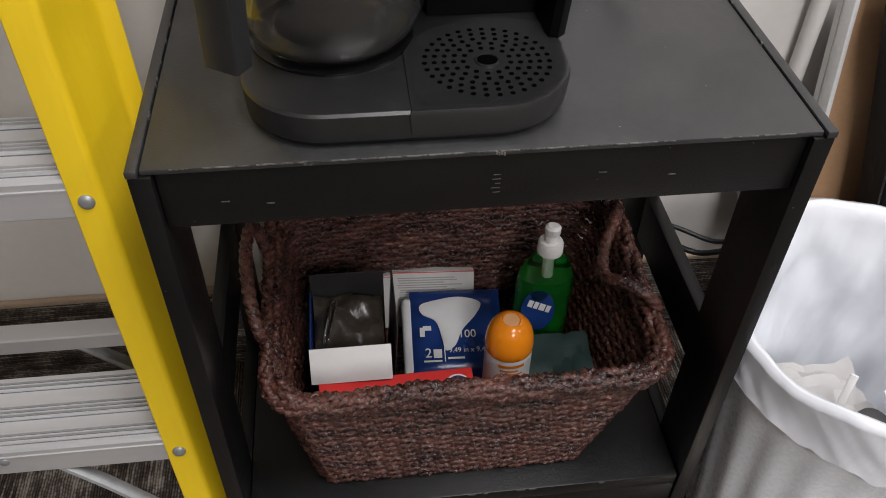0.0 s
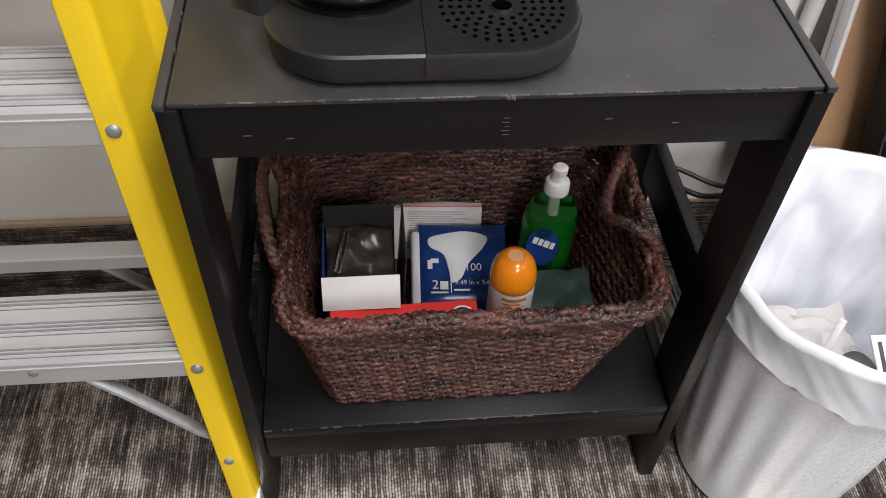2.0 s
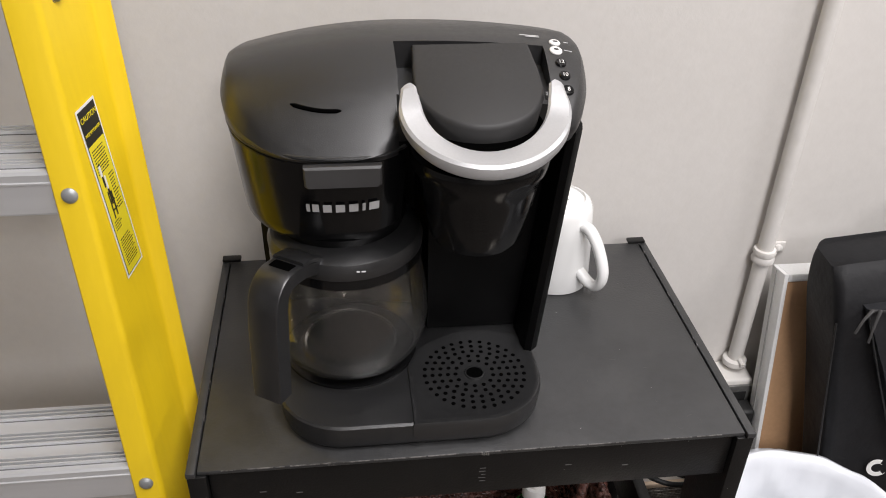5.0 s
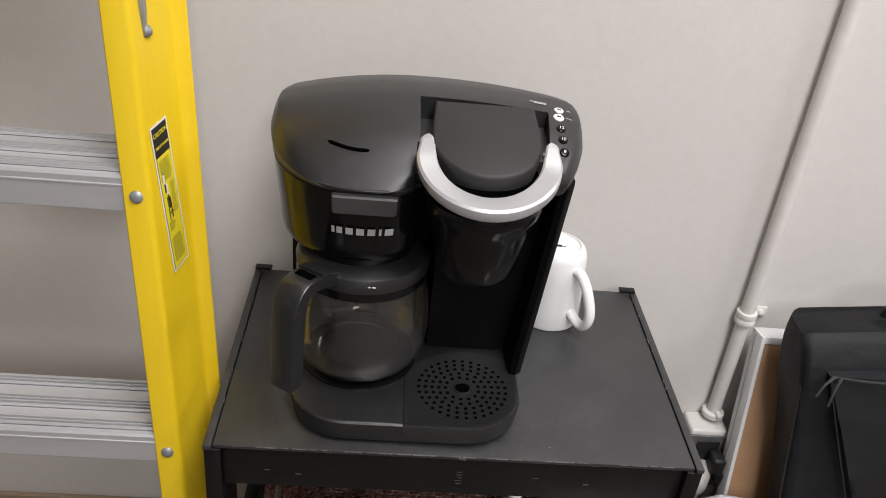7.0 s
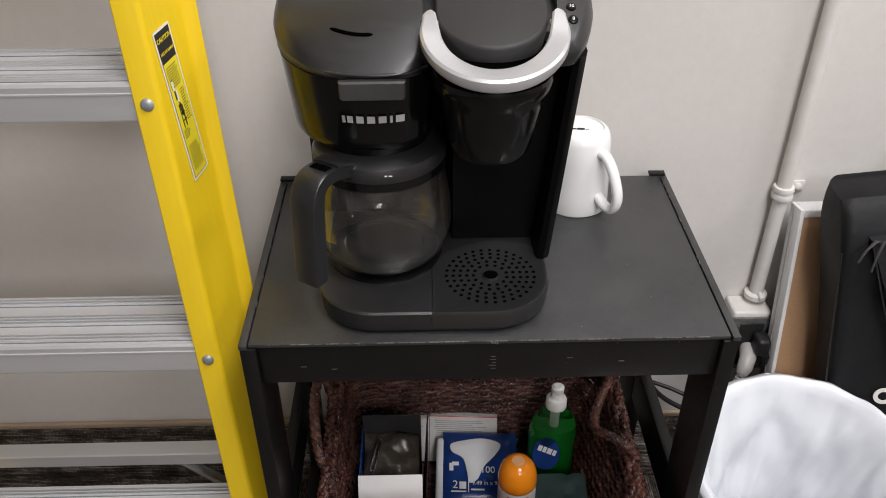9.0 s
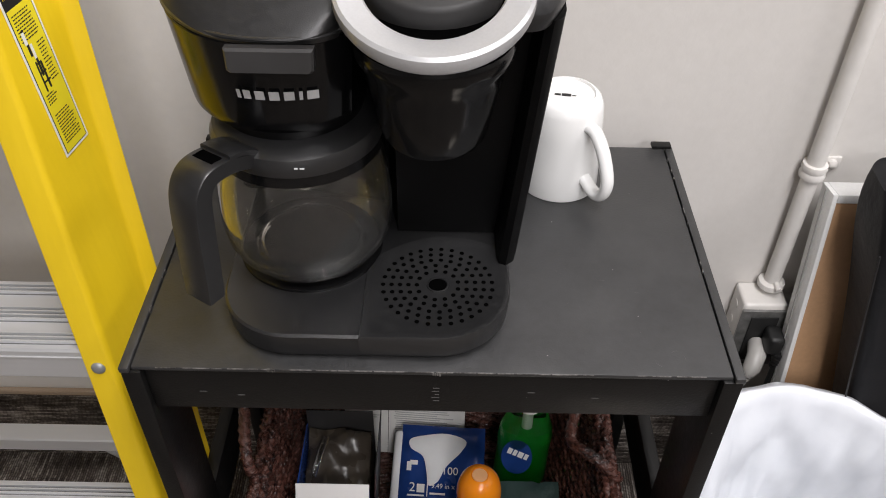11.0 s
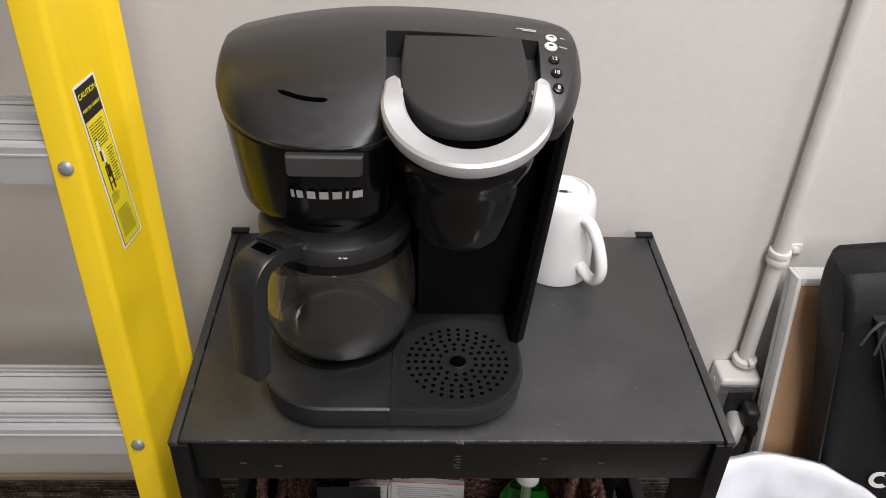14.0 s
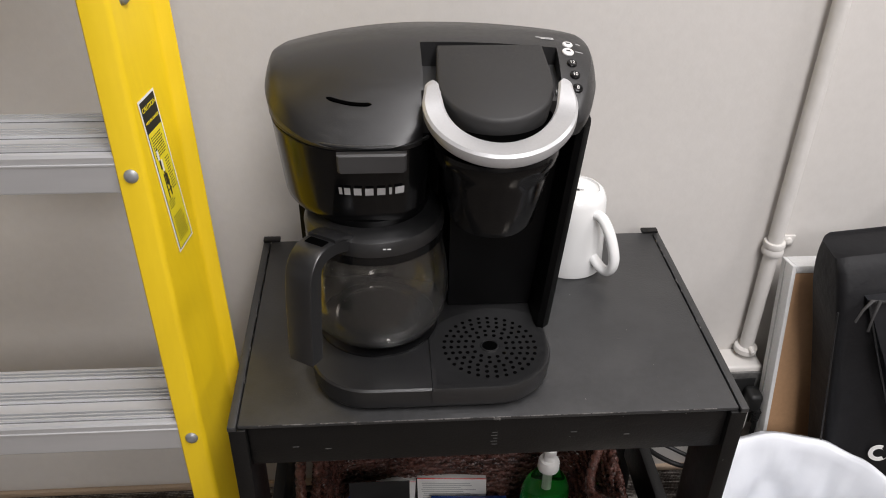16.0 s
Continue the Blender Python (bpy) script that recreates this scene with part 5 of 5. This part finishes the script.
rope([(0.056, 0.098, 0.300), (0.050, 0.096, 0.330), (0.044, 0.118, 0.352), (0.040, 0.155, 0.370), (0.041, 0.195, 0.372), (0.046, 0.220, 0.355), (0.052, 0.226, 0.318)], 0.0064, 190, "handle", 1.0)
rope([(0.470, 0.100, 0.310), (0.455, 0.104, 0.330), (0.432, 0.118, 0.336), (0.418, 0.138, 0.328), (0.424, 0.170, 0.330), (0.442, 0.205, 0.338), (0.458, 0.235, 0.335), (0.464, 0.245, 0.312)], 0.0064, 190, "handle", 2.0)

# ---- what lies in the basket ----
BZ = SZ + 0.0105
# open carton with a dark pouch
box_t = thing("open_carton", (0.137, 0.15, BZ), "open blue and white carton with a dark foil pouch inside", "carton")
part("front_panel", box(0.096, 0.182, 0.106, 0.1075, BZ, 0.276), BLUE, box_t, smooth=False)
part("side_panel", box(0.096, 0.0975, 0.108, 0.196, BZ, 0.274), BLUE, box_t, smooth=False)
part("side_panel", moved(box(0.0, 0.0012, 0, 0.094, 0, 0.158), pose(0.1815, 0.108, BZ, 0, 3, 0)), GREY_P, box_t, "raised grey side flap", smooth=False)
part("back_panel", box(0.0975, 0.1805, 0.196, 0.1975, BZ, 0.300), GREY_P, box_t, smooth=False)
part("flap", moved(box(0.0, 0.087, -0.040, 0.0, 0, 0.0014, 0.0005), pose(0.0955, 0.1060, 0.2810, 60)), CARD_W, box_t, "white card flap")
bm = bmesh.new()
grid = []
for i in range(15):
    col = []
    for j in range(15):
        u, v = i / 14, j / 14
        edge = min(u, 1 - u, v, 1 - v)
        col.append(bm.verts.new((0.0995 + 0.078 * u, 0.110 + 0.083 * v, 0.232 + 0.034 * v + 0.010 * min(1, edge * 5) + 0.012 * noise.noise(Vector((u * 3, v * 4, 1.7))))))
    grid.append(col)
for i in range(14):
    for j in range(14):
        bm.faces.new((grid[i][j], grid[i + 1][j], grid[i + 1][j + 1], grid[i][j + 1]))
low = bmesh.ops.extrude_face_region(bm, geom=bm.faces[:])
for v in [g for g in low["geom"] if isinstance(g, bmesh.types.BMVert)]:
    v.co.z = BZ + 0.002
part("foil_pouch", bm, FOIL, box_t, "dark crinkled foil pouch", sharp=60)
part("pouch_seam", tube(spline([(0.112, 0.128, 0.262), (0.118, 0.15, 0.273), (0.124, 0.172, 0.281)], 5), 0.0035, 8, flat=0.4), CLEAR, box_t)

# printed paper bag at the back
sheet_t = thing("paper_bag", (0.206, 0.26, BZ), "white printed paper bag standing in the basket", "paper bag")
m = plane_pose((0.131, 0.258, BZ), (0.298, 0.248, BZ), (0.129, 0.284, 0.205)) @ Matrix.Diagonal((1, 0.78, 1, 1))
bm = loft([[(x, y, 0.0) for x, y in ((0, 0), (0.166, 0), (0.166, 0.098), (0.120, 0.1005), (0.062, 0.098), (0.060, 0.094), (0.03, 0.096), (0, 0.092))],
           [(x, y, 0.012) for x, y in ((0, 0), (0.166, 0), (0.166, 0.098), (0.120, 0.1005), (0.062, 0.098), (0.060, 0.094), (0.03, 0.096), (0, 0.092))]])
sheet = part("bag", moved(bm, m), PAPER, sheet_t, smooth=False)
rng = random.Random(3)
rows = [(0.068 + rng.uniform(0, 0.004), 0.088 - 0.0042 * i, rng.uniform(0.055, 0.088), 0.0016) for i in range(12)] + [(0.008, 0.084 - 0.0045 * i, rng.uniform(0.03, 0.045), 0.0014) for i in range(4)]
bars("print", rows, BOOT, sheet_t, m @ pose(0, 0, 0.0121))
# the fold's shade is a thin dark bar on the paper
bars("crease", [(0.0605, 0.0, 0.0008, 0.094)], GREY_P, sheet_t, m @ pose(0, 0, 0.0122))
bars("red_edge", [(0.062, 0.0975, 0.104, 0.0016), (0.0, 0.091, 0.06, 0.001)], RED, sheet_t, m @ pose(0, 0, 0.0119))

# pack of napkins
nap = thing("napkin_pack", (0.26, 0.17, BZ), "blue and white plastic pack of paper napkins", "napkins")
nm = plane_pose((0.209, 0.135, 0.172), (0.322, 0.131, 0.170), (0.216, 0.240, 0.203))
NWD, NHT, NTK = 0.112, 0.118, 0.030


def pillow(x0, x1, y0, y1, top, bottom, n=14):
    bm = bmesh.new()
    for side in (1, -1):
        grid = []
        for i in range(n + 1):
            col = []
            for j in range(n + 1):
                u, v = i / n, j / n
                e = min(u, 1 - u, v, 1 - v)
                puff = min(1.0, e * 7) ** 0.5
                zz = (top if side > 0 else bottom) * puff + 0.0035 * puff * noise.noise(Vector((u * 4, v * 4, side * 2.0)))
                col.append(bm.verts.new((x0 + (x1 - x0) * u, y0 + (y1 - y0) * v, zz)))
            grid.append(col)
        for i in range(n):
            for j in range(n):
                q = (grid[i][j], grid[i + 1][j], grid[i + 1][j + 1], grid[i][j + 1])
                bm.faces.new(q if side > 0 else q[::-1])
    bmesh.ops.remove_doubles(bm, verts=bm.verts, dist=0.0004)
    return bm


part("wrap", moved(pillow(0, NWD, 0, NHT, 0.008, -NTK), nm), BLUE, nap, "blue printed film", sharp=70)
part("napkin_edge", moved(box(-0.010, 0.004, 0.008, NHT - 0.008, -NTK * 0.9, 0.001, 0.005, 3), nm), NAPKIN, nap, "white napkins showing at the side")
# white swoosh printed on the film, a flat patch following it
bm = bmesh.new()
patch = spline([(0.012, 0.094, 0), (0.030, 0.100, 0), (0.060, 0.104, 0), (0.086, 0.096, 0), (0.080, 0.080, 0), (0.062, 0.060, 0), (0.052, 0.040, 0), (0.040, 0.034, 0), (0.036, 0.052, 0), (0.030, 0.072, 0), (0.014, 0.082, 0)], 5, closed=True)
loft([[(p.x, p.y, 0.0098) for p in patch], [(p.x, p.y, 0.0112) for p in patch], [(0.047 + (p.x - 0.047) * 0.8, 0.077 + (p.y - 0.077) * 0.8, 0.0126) for p in patch]], bm=bm)
part("white_panel", moved(bm, nm), NAPKIN, nap, "white printed napkin shape")
lettering("count", "100", 0.0145, WHITE, nap, nm @ pose(0.067, 0.053, 0.0126))
lettering("size_print", "9.49 in x 9.49 in", 0.0088, WHITE, nap, nm @ pose(0.072, 0.033, 0.0116, 0, 0, 0))
lettering("ply_print", "2", 0.017, WHITE, nap, nm @ pose(0.019, 0.030, 0.0112))
bars("print", [(0.025, 0.024, 0.010, 0.011), (0.038, 0.019, 0.0012, 0.022), (0.042, 0.022, 0.02, 0.0025), (0.013, 0.019, 0.022, 0.0022)], WHITE, nap, nm @ pose(0, 0, 0.0110))
bars("print_spot", [(0.010, 0.052, 0.006, 0.012), (0.014, 0.060, 0.010, 0.006)], NAPKIN, nap, nm @ pose(0, 0, 0.0108))

# spray can with orange cap
OX, OY, DZ = 0.312, 0.108, -0.016
spray = thing("spray_can", (OX, OY, BZ), "white spray can with glossy orange dome cap", "spray can")
part("can", lathe([(0.0245, BZ), (0.0262, BZ + 0.003), (0.0262, 0.273 + DZ), (0.0255, 0.2765 + DZ), (0.024, 0.279 + DZ)], OX, OY, 40), CARD_W, spray, "white printed body")
cap = part("cap", lathe([(0.0264, 0.2775 + DZ), (0.0268, 0.279 + DZ), (0.0268, 0.286 + DZ), (0.0258, 0.295 + DZ), (0.0232, 0.305 + DZ), (0.0185, 0.3125 + DZ), (0.0125, 0.3170 + DZ), (0.0098, 0.3178 + DZ), (0.0092, 0.3168 + DZ), (0.004, 0.3166 + DZ)], OX, OY, 48), ORANGE, spray, "glossy orange dome cap")
part("nozzle_disc", lathe([(0.0091, 0.3169 + DZ), (0.0088, 0.3178 + DZ), (0.003, 0.318 + DZ)], OX, OY, 24), material("pale_orange", (0.80, 0.42, 0.2), rough=0.4), cap)
bm = bmesh.new()
for z0, z1, a0, a1 in ((0.2665, 0.2712, -125, -60), (0.2600, 0.2630, -120, -75), (0.2550, 0.2575, -118, -62), (0.2500, 0.2525, -118, -70)):
    rr = 0.0265
    seg = [(OX + rr * math.cos(radians(a0 + (a1 - a0) * k / 10)), OY + rr * math.sin(radians(a0 + (a1 - a0) * k / 10))) for k in range(11)]
    lo = [bm.verts.new((x, y, z0 + DZ)) for x, y in seg]
    hi = [bm.verts.new((x, y, z1 + DZ)) for x, y in seg]
    for k in range(10):
        bm.faces.new((lo[k], lo[k + 1], hi[k + 1], hi[k]))
part("print", bm, ORANGE, spray, "orange print as plain bars")

# dish soap bottle
DX, DY = 0.371, 0.203
soap = thing("soap_bottle", (DX, DY, BZ), "clear bottle of green dish soap with white cap", "soap bottle")
lean = Matrix.Translation((DX, DY, BZ)) @ pose(0, 0, 0, -4, 2, 0) @ Matrix.Translation((-DX, -DY, -BZ))
prof = [(0.028, 0.0), (0.034, 0.004), (0.036, 0.02), (0.035, 0.05), (0.0345, 0.08), (0.0355, 0.10), (0.034, 0.118), (0.028, 0.135), (0.020, 0.147), (0.0145, 0.153), (0.0138, 0.160)]
bottle = part("bottle", moved(lathe([(r, BZ + z) for r, z in prof], DX, DY, 40, squash=0.62), lean), PET, soap, "clear plastic bottle")
fill = [(0.026, 0.002), (0.0325, 0.005), (0.0345, 0.02), (0.0335, 0.05), (0.0330, 0.08), (0.0340, 0.10), (0.0325, 0.112), (0.031, 0.1175), (0.01, 0.118)]
part("soap", moved(lathe([(r, BZ + z) for r, z in fill], DX, DY, 40, squash=0.60), lean), SOAP, soap, "green soap filling")
part("pump_tube", moved(tube([(DX, DY, BZ + 0.12), (DX, DY, BZ + 0.158)], 0.006, 12), lean), WHITE, soap)
cp = part("cap", moved(lathe([(0.0148, BZ + 0.154), (0.0154, BZ + 0.156), (0.0148, BZ + 0.168), (0.0135, BZ + 0.1705), (0.0088, BZ + 0.171), (0.0080, BZ + 0.180), (0.0092, BZ + 0.182), (0.0092, BZ + 0.190), (0.006, BZ + 0.1925)], DX, DY, 32), lean), WHITE, soap, "white push-pull cap")
lm = lean @ pose(DX - 0.010, DY - 0.0215, BZ + 0.080, 84, 0, -12)
lab = part("front_label", moved(moved(lathe([(0.020, 0.0), (0.020, 0.0008)], 0, 0, 32, squash=1.5), pose(0, 0, 0)), lm), BLUE, soap, "blue oval label")
bars("label_mark", [(-0.013, -0.004, 0.006, 0.010), (-0.0055, -0.004, 0.005, 0.010), (0.001, -0.004, 0.007, 0.010), (0.0095, -0.004, 0.005, 0.010)], WHITE, lab, lm @ pose(0, 0.006, 0.0012, 0, 0, -14))

# red carton along the front
red = thing("red_carton", (0.19, 0.07, BZ), "slim red and white cardboard carton", "carton")
rm = plane_pose((0.105, 0.045, 0.238), (0.272, 0.056, 0.229), (0.103, 0.086, 0.2465))
part("box", moved(box(0, 0.168, 0, 0.044, -0.070, 0, 0.0008), rm), RED, red, smooth=False)
bars("barcode_panel", [(0.006, 0.005, 0.034, 0.022)], CARD_W, red, rm @ pose(0, 0, 0.0002))
bars("barcode", [(0.009 + 0.0021 * i, 0.010, 0.0007 + 0.0006 * (i % 3 == 0), 0.015) for i in range(14)], INK, red, rm @ pose(0, 0, 0.0005))
bars("print", [(0.09, 0.026, 0.04, 0.0035), (0.095, 0.020, 0.03, 0.003), (0.085, 0.006, 0.045, 0.008)], CARD_W, red, rm @ pose(0, 0, 0.0002))
part("blue_spot", moved(lathe([(0.013, 0), (0.013, 0.0004)], 0, 0, 28), rm @ pose(0.150, 0.022, 0.0002)), BLUE, red, "round blue mark", smooth=False)
part("spot_ring", moved(lathe([(0.0135, 0.0), (0.0150, 0.0), (0.0150, 0.0003), (0.0135, 0.0003)], 0, 0, 28, cap=False), rm @ pose(0.150, 0.022, 0.0002)), WHITE, red, smooth=False)

# dark green cloth by the bottle
bm = bmesh.new()
grid = [[bm.verts.new((0.335 + 0.008 * i, 0.075 + 0.010 * j, 0.205 + 0.010 * noise.noise(Vector((i * 0.5, j * 0.5, 6))) + 0.0015 * j)) for j in range(9)] for i in range(11)]
for i in range(10):
    for j in range(8):
        bm.faces.new((grid[i][j], grid[i + 1][j], grid[i + 1][j + 1], grid[i][j + 1]))
low = bmesh.ops.extrude_face_region(bm, geom=bm.faces[:])
for v in [g for g in low["geom"] if isinstance(g, bmesh.types.BMVert)]:
    v.co.z = BZ
solid("sponge_cloth", bm, TEAL, "dark green folded cloth in the basket", "cloth")
